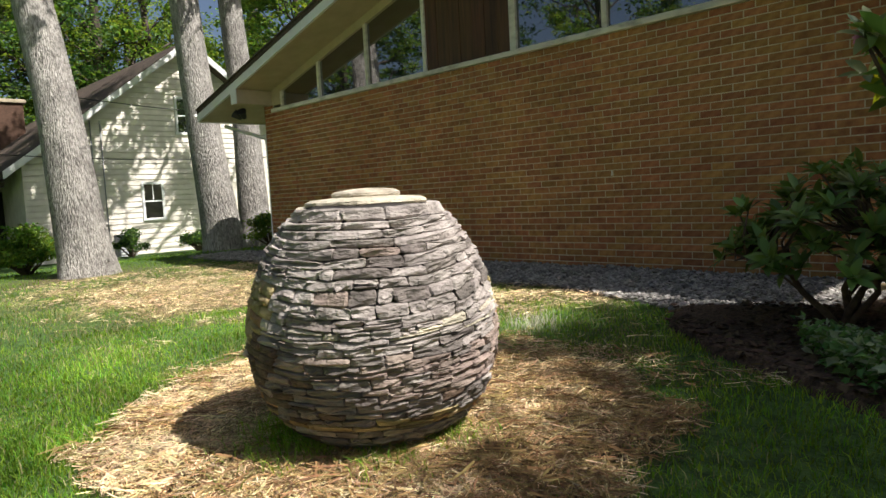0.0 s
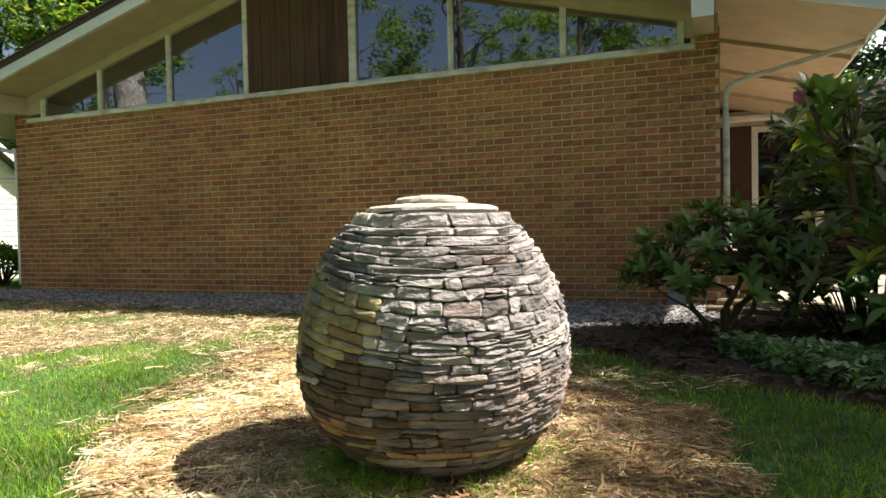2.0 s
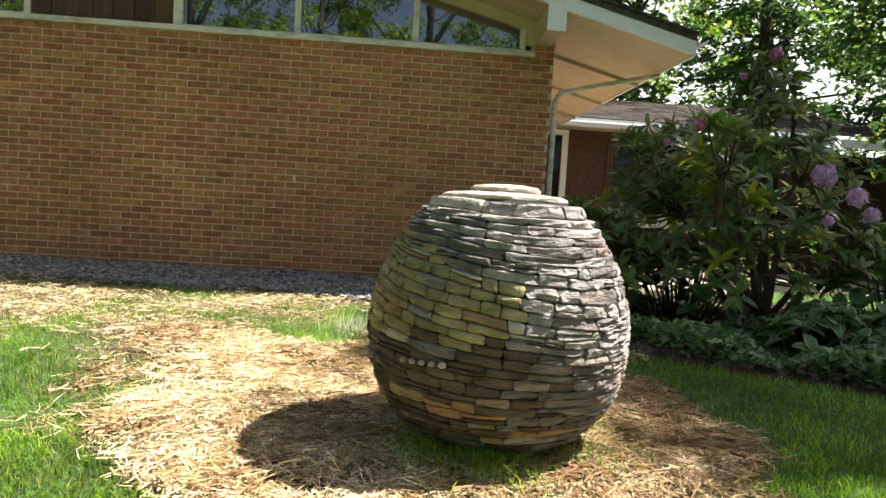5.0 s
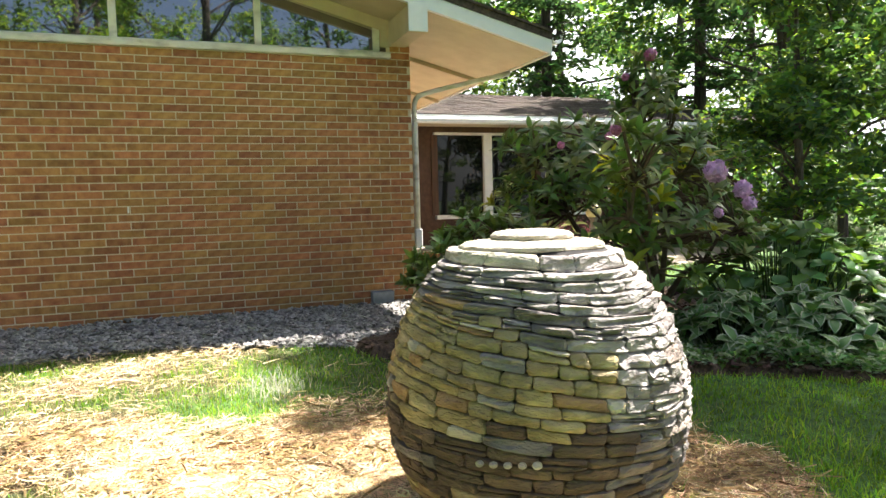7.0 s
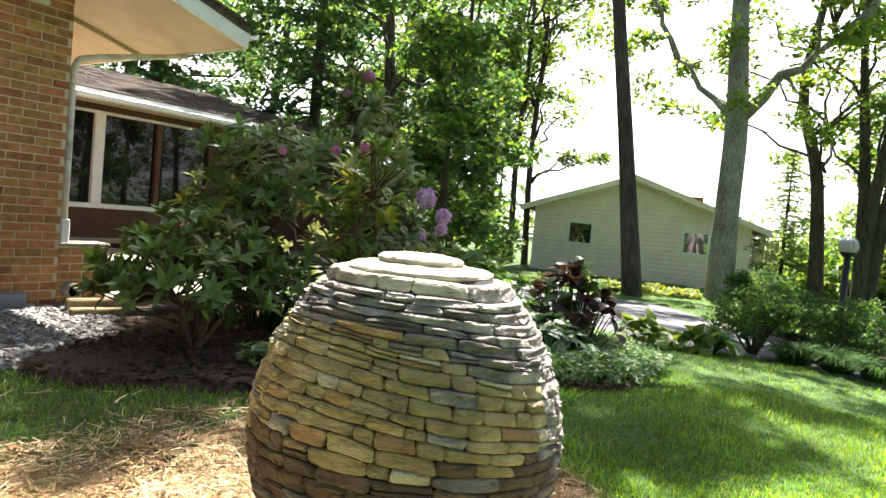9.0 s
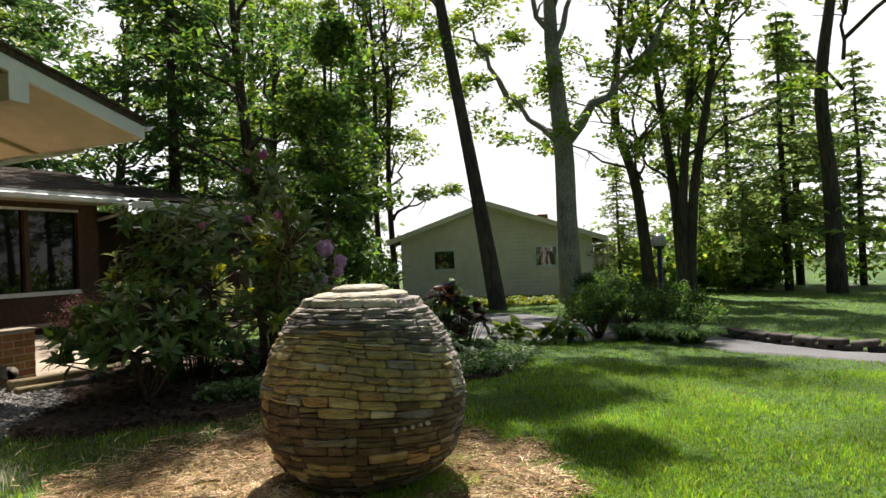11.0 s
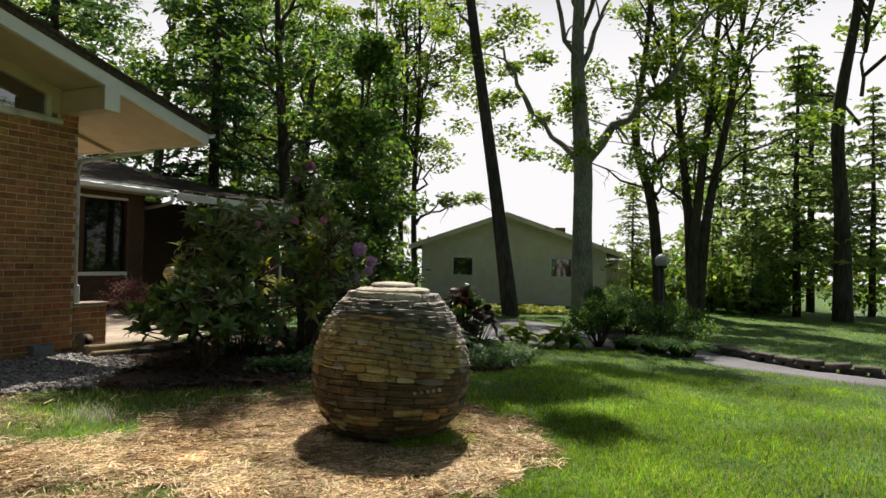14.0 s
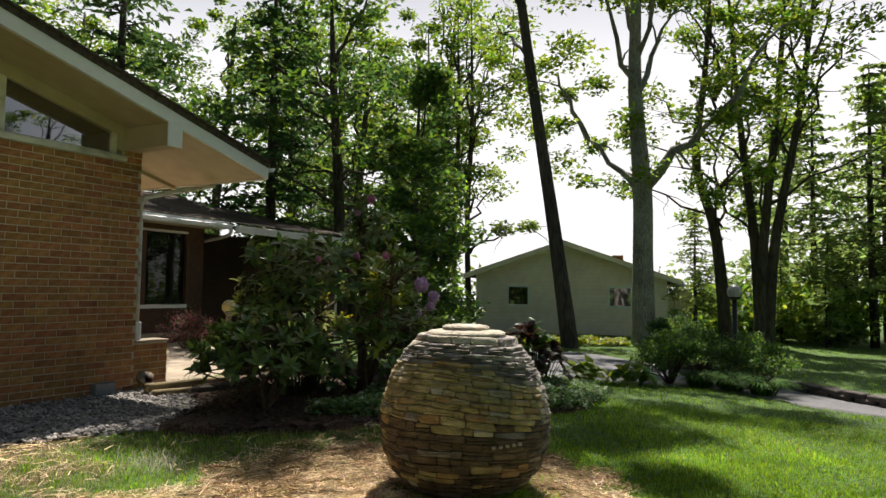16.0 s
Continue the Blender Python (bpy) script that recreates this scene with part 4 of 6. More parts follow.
boxpart("wall", (NX0, 0.0, -1.2), (NX1, 9.0, 1.9), m_siding, nh, 0)
prism("gable", [(NX0, 1.85), (NX1, 1.85), (NRIDGE, nh_top(NRIDGE)), (NX0, max(1.87, nh_top(NX0)))], 0.0, 9.0, m_siding, nh)
siding("clapboard_siding", nh_top, NX0, NX1, -1.0, 0.15, m_siding, nh, "white painted clapboards")
for x1 in (NX0 - 0.5, NX1 - 0.5):
    o = [(NRIDGE, nh_top(NRIDGE) + 0.04), (x1, nh_top(x1) + 0.04), (x1, nh_top(x1) + 0.20), (NRIDGE, nh_top(NRIDGE) + 0.20)]
    prism("roof", o, -0.42, 9.4, m_shingle, nh, "brown shingle roof")
    o2 = [(NRIDGE, nh_top(NRIDGE)), (x1, nh_top(x1)), (x1, nh_top(x1) + 0.19), (NRIDGE, nh_top(NRIDGE) + 0.19)]
    prism("bargeboard", o2, -0.46, -0.425, m_white, nh)
sash_window(nh, 1.31, 1.79, 0.64, 1.58)
sash_window(nh, 2.43, 2.95, 3.05, 4.0)
boxpart("chimney", (-0.85, 6.2, 1.0), (0.05, 6.9, 4.56), m_brick_brown, nh, 0.02, "brown brick chimney")
boxpart("chimney_cap", (-0.92, 6.13, 4.56), (0.12, 6.97, 4.68), m_concrete, nh, 0.015)
# porch wall coloured near black to give the shade under the porch roof
boxpart("porch_wall", (-6.5, 2.2, -1.2), (NX0 - 0.01, 8.0, 1.55), m_shade_black, nh, 0)
prism("porch_roof", [(-7.0, 0.9), (NX0 - 0.3, 1.62), (NX0 - 0.3, 1.76), (-7.0, 1.04)], 0.5, 8.5, m_shingle, nh)
tubes("porch_post", [([(-2.4, 0.8, -1.2), (-2.4, 0.8, 1.5)], 0.06)], m_white, nh)
for x in (0.05, 0.3):
    tubes("conduit", [([(x, -0.04, -0.3), (x, -0.04, 3.3)], 0.018)], m_metal, nh)
ac = empty("air_conditioner", "grey louvred air conditioner unit on the ground by the house", "air conditioner", NH @ Matrix.Translation((0.55, -0.45, -0.65)))
boxpart("body", (-0.22, -0.22, -0.1), (0.22, 0.22, 0.90), m_metal, ac, 0.015)
for i in range(10):
    boxpart("louvre", (-0.2, -0.235, 0.08 + i * 0.075), (0.2, -0.222, 0.11 + i * 0.075), m_white, ac, 0)
# cables
for z0, z1, y in ((4.1, 3.3, -2.5), (2.5, 2.45, -2.0)):
    a, b = NH @ Vector((-6, y, z0)), NH @ Vector((8, y, z1))
    pts = [a.lerp(b, t) - Vector((0, 0, 0.35 * math.sin(math.pi * t))) for t in np.linspace(0, 1, 14)]
    tagged(tubes("overhead_cable", [(pts, 0.011)], m_black, sides=6), "thin dark overhead cable in front of the white house", "cable")

# ---- neighbour's garage ----
GA = frame_at((18.04, 1.18, 0), (0.9474, 0.3201))
ga = empty("neighbour_bungalow", "neighbour's low gabled bungalow with grey-cream lap siding", "house", GA)
Q = 24.0 / 23.0


def gz(z):
    return 1.0 + (z - 1.0) * Q


GX0, GX1, GR = -3.16 * Q, 3.05 * Q, -0.27 * Q
def ga_top(x):
    return gz(2.62) - 0.345 * abs(x - GR)


prism("wall", [(GX0, -1.2), (GX1, -1.2), (GX1, ga_top(GX1)), (GR, ga_top(GR)), (GX0, ga_top(GX0))], 0.0, 9.0, m_siding2, ga)
siding("lap_siding", ga_top, GX0, GX1, -0.75, 0.135, m_siding2, ga, "grey-cream lap siding")
for x1 in (GX0 - 0.42, GX1 + 0.45):
    o = [(GR, ga_top(GR) + 0.06), (x1, ga_top(x1) + 0.06), (x1, ga_top(x1) + 0.16), (GR, ga_top(GR) + 0.16)]
    prism("roof", o, -0.45, 9.4, m_shingle, ga, "brown shingle roof")
    o = [(GR, ga_top(GR) - 0.02), (x1, ga_top(x1) - 0.02), (x1, ga_top(x1) + 0.15), (GR, ga_top(GR) + 0.15)]
    prism("bargeboard", o, -0.49, -0.455, m_siding2, ga)
    prism("soffit", [(GR, ga_top(GR)), (x1, ga_top(x1)), (x1, ga_top(x1) + 0.03), (GR, ga_top(GR) + 0.03)], -0.45, 0.0, m_cream, ga)
for a, b in ((-2.06, -1.42), (1.24, 1.90)):
    sash_window(ga, a * Q, b * Q, gz(0.64), gz(1.22), (1, 1), 0.085)
boxpart("vent_strip", (-0.20 * Q, -0.04, gz(1.1)), (-0.10 * Q, -0.02, gz(1.8)), m_white, ga, 0.003)
tubes("gutter_end", [([(GX1 + 0.45, -0.5, ga_top(GX1 + 0.45) + 0.02), (GX1 + 0.45, 3, ga_top(GX1 + 0.45) + 0.02)], 0.06)], m_siding2, ga)
boxpart("chimney", (1.6, 3.0, 1.5), (2.0, 3.5, gz(2.45)), m_brick, ga, 0.01)
gate = empty("side_gate", "white board side gate beside the bungalow", "gate", GA @ Matrix.Translation((GX1 + 0.1, 1.2, -0.5)))
for i in range(7):
    boxpart("board", (i * 0.13, 0, 0), (i * 0.13 + 0.12, 0.02, 1.7), m_siding2, gate, 0.003)

# ---- trees ----
def pick(gen, mats, probs, n):
    return gen.choice(len(mats), n, p=probs)


def blobs_to_leaves(gen, blobs, size, flat=0.5):
    """Leaf centres, sizes and normals for a list of (centre, radius, count)."""
    c, s, nrm = [], [], []
    for centre, radius, count in blobs:
        d = gen.normal(size=(count, 3))
        d /= np.linalg.norm(d, axis=1)[:, None]
        r = gen.random(count) ** 0.45
        p = d * r[:, None] * np.array([radius, radius, radius * 0.6]) * gen.uniform(0.7, 1.2, (count, 1))
        c.append(p + np.array(centre))
        s.append(gen.uniform(0.7, 1.3, count) * size)
        k = gen.normal(size=(count, 3)) * flat + np.array([0, 0, 1.0])
        nrm.append(k)
    return np.concatenate(c), np.concatenate(s), np.concatenate(nrm)


def limb(gen, a, b, sag=0.3, n=6):
    """A crooked line from a to b."""
    a, b = np.array(a, float), np.array(b, float)
    t = np.linspace(0, 1, n)[:, None]
    p = a + (b - a) * t
    p[1:-1] += gen.normal(size=(n - 2, 3)) * np.linalg.norm(b - a) * 0.035
    p[:, 2] += (np.sin(t * math.pi) * sag * 0.3)[:, 0]
    return p


def grow_tree(label, trunk, radii, limbs, blobs, leaf, mats, probs, bark, seed, name="deciduous_tree", twigs=3, sides=12):
    """A tree from a trunk line, limbs (start, end, radius) and leaf masses, in local metres."""
    gen = np.random.default_rng(seed)
    tree = empty(name, label, "tree")
    pts = curve_points(trunk, 18)
    rr = np.interp(np.linspace(0, 1, 18), np.linspace(0, 1, len(radii)), radii)
    tubes("trunk", [(pts, rr.tolist())], bark, tree, sides=sides, wobble=0.035)
    runs = []
    for a, b, r in limbs:
        p = limb(gen, a, b)
        runs.append((p, np.linspace(r, r * 0.35, len(p)).tolist()))
        for _ in range(twigs):
            k = gen.integers(2, len(p))
            e = p[k] + gen.normal(size=3) * np.array([0.9, 0.9, 0.5]) * np.linalg.norm(p[-1] - p[0]) * 0.3
            q = limb(gen, p[k], e, 0.1, 4)
            runs.append((q, np.linspace(r * 0.35, r * 0.1, 4).tolist()))
    if runs:
        tagged(tubes("branchwork", runs, bark, tree, sides=6), kind="stuff")
    c, s, nrm = blobs_to_leaves(gen, blobs, leaf)
    part("crown", leaves_mesh("crown", c, s, nrm, mats, 0.62, 0.12, gen, pick(gen, mats, probs, len(c))), None, tree)
    return tree


def generic_deciduous(seed, h, spread, leaf, mats, probs, bark, count=44, per=62, low=0.25, label="tall woodland tree with light green leaves"):
    gen = np.random.default_rng(seed)
    lean = gen.normal(size=2) * 0.4
    trunk = [(0, 0, -0.3), (lean[0] * 0.2, lean[1] * 0.2, h * 0.3), (lean[0] * 0.8, lean[1] * 0.8, h * 0.65), (lean[0] * 1.2, lean[1] * 1.2, h * 0.97)]
    limbs, blobs = [], []
    for i in range(count):
        t = gen.uniform(low, 1.0)
        a = gen.random() * 6.283
        reach = spread * (0.35 + 0.75 * math.sin(math.pi * min(1, (t - low) / (1.02 - low) * 0.85 + 0.15))) * gen.uniform(0.45, 1.0)
        c = (math.cos(a) * reach + lean[0] * t, math.sin(a) * reach + lean[1] * t, h * t + gen.normal() * 0.3)
        blobs.append((c, gen.uniform(0.55, 1.1) * spread * 0.27, per))
        if i % 3 == 0:
            limbs.append(((lean[0] * t * 0.8, lean[1] * t * 0.8, h * t * 0.8), c, 0.05 + 0.03 * gen.random()))
    r = h * 0.016
    return grow_tree(label, trunk, [r * 1.35, r, r * 0.7, r * 0.15], limbs, blobs, leaf, mats, probs, bark, seed, twigs=2, sides=9)


def conifer(seed, h, spread, label, mats, density=1.0, bare=0.12):
    """A spruce or hemlock: whorls of drooping boughs carrying sprays of needles."""
    gen = np.random.default_rng(seed)
    tree = empty("conifer_tree", label, "tree")
    tubes("trunk", [([(0, 0, -0.3), (0.05, 0.02, h * 0.5), (0, 0, h)], [h * 0.016, h * 0.010, 0.02])], m_bark_dark, tree, sides=9)
    c, s, nrm, runs = [], [], [], []
    z = h * bare
    while z < h * 0.99:
        t = (z / h - bare) / (1 - bare)
        reach = spread * (1 - t) ** 0.8 * gen.uniform(0.8, 1.1) + 0.12
        for k in range(gen.integers(4, 7)):
            a = gen.random() * 6.283
            L = reach * gen.uniform(0.6, 1.1)
            droop = gen.uniform(0.02, 0.3) * L
            tip = (math.cos(a) * L, math.sin(a) * L, z - droop)
            runs.append((limb(gen, (0, 0, z), tip, 0.2, 4), [0.03, 0.02, 0.015, 0.006]))
            n = int(max(5, L * 24 * density))
            u = gen.random(n) ** 0.6
            off = gen.normal(size=(n, 3)) * np.array([0.16, 0.16, 0.05]) * (0.5 + u[:, None]) * min(1.0, L)
            c.append(np.stack([math.cos(a) * L * u, math.sin(a) * L * u, z - droop * u ** 1.5], 1) + off)
            s.append(gen.uniform(0.16, 0.38, n))
            nrm.append(gen.normal(size=(n, 3)) * 0.35 + np.array([math.cos(a) * 0.3, math.sin(a) * 0.3, 1]))
        z += h * 0.028 * gen.uniform(0.8, 1.3)
    tagged(tubes("branchwork", runs, m_bark_dark, tree, sides=4), kind="stuff")
    c, s, nrm = np.concatenate(c), np.concatenate(s), np.concatenate(nrm)
    part("crown", leaves_mesh("crown", c, s, nrm, mats, 0.4, 0.25, gen), None, tree)
    return tree


def stand(ob, x, y, turn=0.0, size=1.0, tall=1.0):
    ob.matrix_world = pose(x, y, float(ground_z(x, y)), 0, 0, turn) @ Matrix.Diagonal((size, size, size * tall, 1))
    return ob


MIXG, PROBG = [m_leaf, m_leaf_lime], [0.6, 0.4]
MIXL, PROBL = [m_leaf, m_leaf_lime, m_leaf_dark], [0.45, 0.42, 0.13]
MIXD, PROBD = [m_leaf, m_leaf_dark], [0.45, 0.55]

# the leaning tree and the forked tree before the bungalow
tA = grow_tree("tall slim leaning tree with dark bark in front of the bungalow", [(0, 0, -0.4), (-0.08, 0.45, 3.0), (-0.25, 0.95, 6.5), (-0.5, 1.6, 11.5), (-0.5, 2.0, 15)], [0.24, 0.17, 0.14, 0.1, 0.03],
               [((-0.3, 1.1, 7.5), (1.5, 2.6, 9), 0.06), ((-0.4, 1.4, 9.0), (-2.2, 0.2, 11), 0.06), ((-0.45, 1.5, 11), (1.5, 0.4, 13), 0.05), ((-0.4, 1.3, 9.5), (-2.6, -0.6, 11.5), 0.07), ((-0.45, 1.5, 11), (-1.9, -1.2, 12.4), 0.06), ((-0.4, 1.4, 10), (-3.6, 0.3, 12), 0.06), ((-0.45, 1.5, 10.4), (-4.9, 1.1, 11.7), 0.06)],
               # these leaf masses sit out of view, added to shade lawn and bed
               [((-3.0, -0.35, 11.3), 0.75, 330), ((-3.6, 0.3, 12), 0.9, 420), ((-2.2, 0.8, 12.6), 0.9, 350), ((-3.2, 0.5, 11.2), 0.8, 330), ((-1.9, -1.2, 12.4), 0.5, 150), ((-3.5, -1.6, 12.4), 0.4, 90), ((-3.37, 0.19, 11.5), 0.7, 420), ((-3.57, -0.71, 11.5), 0.5, 210), ((-3.07, -1.01, 11.5), 0.5, 200), ((-3.0, 1.2, 11.6), 0.8, 300), ((-2.95, -0.95, 11.5), 0.65, 350), ((-2.25, -0.75, 11.5), 0.6, 260), ((-3.9, 1.8, 11.9), 0.9, 450), ((-3.95, -1.6, 11.5), 0.42, 200), ((-4.0, -0.05, 11.5), 0.42, 200), ((-3.45, -0.4, 11.5), 0.5, 260), ((-3.9, 0.8, 11.5), 0.5, 260), ((-1.1, -1.5, 11.4), 0.5, 240), ((-1.8, -0.85, 11.45), 0.5, 240), ((-4.6, 1.9, 12.0), 0.8, 380), ((-3.4, 2.7, 11.8), 0.9, 380), ((-4.9, 1.1, 11.6), 0.6, 420), ((-4.4, 1.5, 11.6), 0.55, 380), ((-5.35, 0.6, 11.5), 0.35, 110), ((-4.1, -0.8, 11.6), 0.42, 110),
                ((1.5, 2.6, 9), 1.2, 260), ((-2.2, 0.2, 11), 1.3, 300), ((1.5, 0.4, 13), 1.4, 300), ((-0.5, 2, 15), 1.6, 400), ((0.1, 1.0, 6.6), 0.7, 130)], 0.17, MIXL, PROBL, m_bark_dark, 31)
stand(tA, 11.96, -0.83)
blB, limbB = [], []
gB = np.random.default_rng(5)
FORK = (0.0, 0.0, 4.35)
for end, r in (((0.55, 1.75, 6.1), 0.13), ((-0.2, -2.1, 6.3), 0.17), ((0.3, -3.6, 8.6), 0.10), ((0.2, 2.6, 8.2), 0.09), ((-1.8, 0.6, 9.5), 0.10), ((1.6, -0.6, 10.0), 0.10), ((-2.3, -1.5, 11.5), 0.08), ((0.5, 1.4, 12.0), 0.08)):
    start = FORK if end[2] < 7 else ((-0.2, -2.1, 6.3) if end == (0.3, -3.6, 8.6) else ((0.55, 1.75, 6.1) if end == (0.2, 2.6, 8.2) else (0.0, 0.1, end[2] * 0.72)))
    limbB.append((start, end, r))
    for _ in range(7):
        blB.append(((end[0] + gB.normal() * 1.1, end[1] + gB.normal() * 1.1, end[2] + 0.4 + gB.normal() * 0.6), gB.uniform(0.5, 1.0), 190))
for _ in range(6):
    blB.append(((gB.normal() * 0.8, gB.normal() * 1.4, 4.2 + gB.random() * 1.4), 0.45, 50))
tB = grow_tree("large forked tree with grey bark and light green leaves", [(0, 0, -0.4), (0.02, 0.0, 2.2), (0.0, 0.0, 4.35), (-0.05, 0.2, 7.5), (-0.1, 0.1, 11), (0, 0, 14)], [0.36, 0.28, 0.27, 0.19, 0.12, 0.03], limbB, blB, 0.17, MIXL, [0.3, 0.6, 0.1], m_bark, 32)
stand(tB, 14.78, -1.97)


def slim(name_label, x, y, trunk, radii, seed, mats=MIXL, probs=PROBL, top=12.0, spread=2.4, n=16, bark=m_bark_dark, leaf=0.19, low=4.0, per=170):
    gen = np.random.default_rng(seed)
    tips = [(gen.normal() * spread * 0.6 + trunk[-1][0] * 0.7, gen.normal() * spread * 0.6 + trunk[-1][1] * 0.7, gen.uniform(low, top)) for _ in range(n)]
    limbs = [((trunk[-1][0] * t[2] / top * 0.8, trunk[-1][1] * t[2] / top * 0.8, t[2] * 0.75), t, 0.05) for t in tips]
    blobs = [(t, gen.uniform(0.5, 1.0), per) for t in tips]
    return stand(grow_tree(name_label, trunk, radii, limbs, blobs, leaf, mats, probs, bark, seed), x, y)


slim("slim woodland tree with a curved dark trunk", 19.25, -3.67, [(0, 0, -0.3), (-0.1, 0.3, 3.5), (-0.1, 0.9, 6.0), (0, 0.6, 9), (0.2, 0.4, 12.5)], [0.22, 0.17, 0.14, 0.1, 0.03], 41)
for k, (lean, x, y) in enumerate((((0.3, 0.9), 18.37, -4.74), ((0.2, -0.9), 18.25, -4.7), ((-0.3, -1.6), 18.4, -4.9))):
    slim("clustered woodland tree with several dark stems", x, y, [(0, 0, -0.3), (lean[0] * 0.15, lean[1] * 0.15, 3), (lean[0] * 0.6, lean[1] * 0.6, 7), (lean[0], lean[1], 12)], [0.2, 0.15, 0.1, 0.03], 42 + k, n=10)
tall = slim("tall dark tree with a forked top beside the far lawn", 20.0, -9.13, [(0, 0, -0.3), (0.05, 0.05, 2.5), (0.1, 0.12, 5.0), (0.0, -0.3, 8), (0.3, -0.8, 13)], [0.25, 0.17, 0.145, 0.1, 0.03], 47, n=18, spread=3.4, low=5.5, top=13)
stand(tall, 20.0, -9.13, 0, 1.32)
for k, (x, y) in enumerate(((18.5, 5.3), (19.1, 6.2), (20.5, 8.4))):
    slim("thin woodland tree with a pale slender trunk", x, y, [(0, 0, -0.3), (0.1, 0.2, 4), (0.2, 0.1, 8), (0.4, 0.3, 13)], [0.13, 0.1, 0.08, 0.02], 51 + k, n=14, low=3.5, top=13, spread=1.9, leaf=0.2)

# the three big trunks towards the white house
gT = np.random.default_rng(8)
for k, (x, y, r, trunk) in enumerate(((-9.72, -2.83, 0.30, [(0, 0, -0.3), (-0.1, -0.02, 0.5), (-0.45, -0.12, 2.6), (-0.95, -0.35, 5.5), (-1.3, -0.6, 10), (-1.4, -0.8, 14)]),
                                      (-12.2, 0.57, 0.32, [(0, 0, -0.3), (-0.06, -0.02, 0.5), (-0.35, -0.15, 3.0), (-0.6, -0.25, 6), (-0.8, -0.3, 10), (-0.9, -0.3, 14)]),
                                      (-12.5, 1.46, 0.275, [(0, 0, -0.3), (0.0, 0.0, 0.5), (-0.12, 0.0, 3.0), (-0.3, -0.1, 6), (-0.4, -0.2, 10), (-0.5, -0.2, 14)]))):
    end = trunk[-1]
    limbs, blobs = [], []
    for i in range(22):
        c = (end[0] + gT.normal() * 2.4, end[1] + gT.normal() * 2.4, gT.uniform(7.5, 13.5))
        limbs.append(((trunk[3][0], trunk[3][1], c[2] * 0.72), c, 0.07))
        blobs.append((c, gT.uniform(0.7, 1.3), 230))
    stand(grow_tree("large shade tree with a thick grey furrowed trunk", trunk, [r * 1.75, r * 1.22, r, r * 0.86, r * 0.55, 0.05], limbs, blobs, 0.2, MIXG, PROBG, m_bark, 60 + k, sides=20), x, y)

# dense young tree behind the bed
gen = np.random.default_rng(71)
blobs, limbs = [], []
for i in range(46):
    t = gen.uniform(0.25, 1.0)
    a = gen.random() * 6.283
    r = 1.2 * (1.15 - t) ** 0.6 * gen.uniform(0.3, 1.0)
    c = (math.cos(a) * r, math.sin(a) * r, 3.3 * t)
    blobs.append((c, gen.uniform(0.22, 0.38), 150))
    if i % 3 == 0:
        limbs.append(((0, 0, 3.0 * t * 0.85), c, 0.018))
young = grow_tree("dense young tree with deep green leaves behind the garden bed", [(0, 0, -0.1), (0.04, 0, 1.2), (0, 0.03, 3.3)], [0.06, 0.045, 0.012], limbs, blobs, 0.10, [m_leaf, m_leaf_lime, m_leaf_dark], [0.45, 0.05, 0.5], m_bark_dark, 72)
stand(young, 3.75, -1.15)
young2 = copy_thing(young, pose(6.45, 0.45, -0.2, 0, 0, 130) @ Matrix.Diagonal((1.3, 1.3, 1.65, 1)))

# hemlocks and spruces
hem = conifer(81, 13.0, 3.0, "tall dark hemlock behind the house wing", [m_leaf_dark], 0.6, 0.18)
stand(hem, 10.8, 8.3)
for x, y, a, s in ((8.6, 12.5, 60, 1.1), (4.8, 14.5, 220, 1.2), (0.5, 15.5, 300, 1.1)):
    copy_thing(hem, pose(x, y, float(ground_z(x, y)), 0, 0, a) @ Matrix.Diagonal((s, s, s, 1)))
spr = conifer(82, 9.0, 2.6, "tall open spruce with tiered grey-green boughs", [m_needle], 0.55, 0.2)
stand(spr, 23.4, -6.2)
for x, y, a, s in ((21.6, -7.9, 70, 1.05), (26.0, -8.6, 150, 1.2), (24.5, -10.5, 200, 0.95), (29.5, -5.0, 250, 1.2), (20.8, -5.2, 310, 0.36), (22.0, -6.6, 20, 0.42), (19.6, -6.5, 110, 0.3), (20.0, -2.6, 40, 0.5)):
    copy_thing(spr, pose(x, y, float(ground_z(x, y)), 0, 0, a) @ Matrix.Diagonal((s, s, s, 1)))

# woods all round
wood = [generic_deciduous(91, 13.0, 3.6, 0.21, MIXG, PROBG, m_bark_dark, 52, 135), generic_deciduous(92, 15.0, 3.4, 0.21, MIXL, PROBL, m_bark_dark, 52, 125, low=0.3), generic_deciduous(93, 11.0, 3.8, 0.21, MIXD, PROBD, m_bark_dark, 52, 135, low=0.12)]
SPOTS = [(16.5, 9.4, 2), (12.2, 6.6, 2), (22.5, 9.5, 1), (6.5, 17.5, 0), (11.5, 16.5, 2), (-1.5, 19, 1), (-7, 18, 0), (-30.5, -2.5, 1), (-33, 1, 0), (-32, 8, 1), (-22.5, 12.5, 0), (-30, -8, 1), (-21, -12, 0), (-31, -7, 2), (-31.5, 5, 1), (-25, 16, 1), (-6, -25, 0), (-1, -27, 1), (4.5, -24, 2), (10, -27, 0), (-12, -26, 1), (-17, -23, 0)]
gW = np.random.default_rng(17)
for k, (x, y, v) in enumerate(SPOTS):
    m = pose(x, y, float(ground_z(x, y)), 0, 0, gW.uniform(0, 360)) @ Matrix.Diagonal((1, 1, gW.uniform(0.95, 1.15), 1))
    copy_thing(wood[v], m)
for v in range(3):
    x, y = ((-25, 12), (-21, 16), (-31, 2.5))[v]
    stand(wood[v], x, y)
count = 0
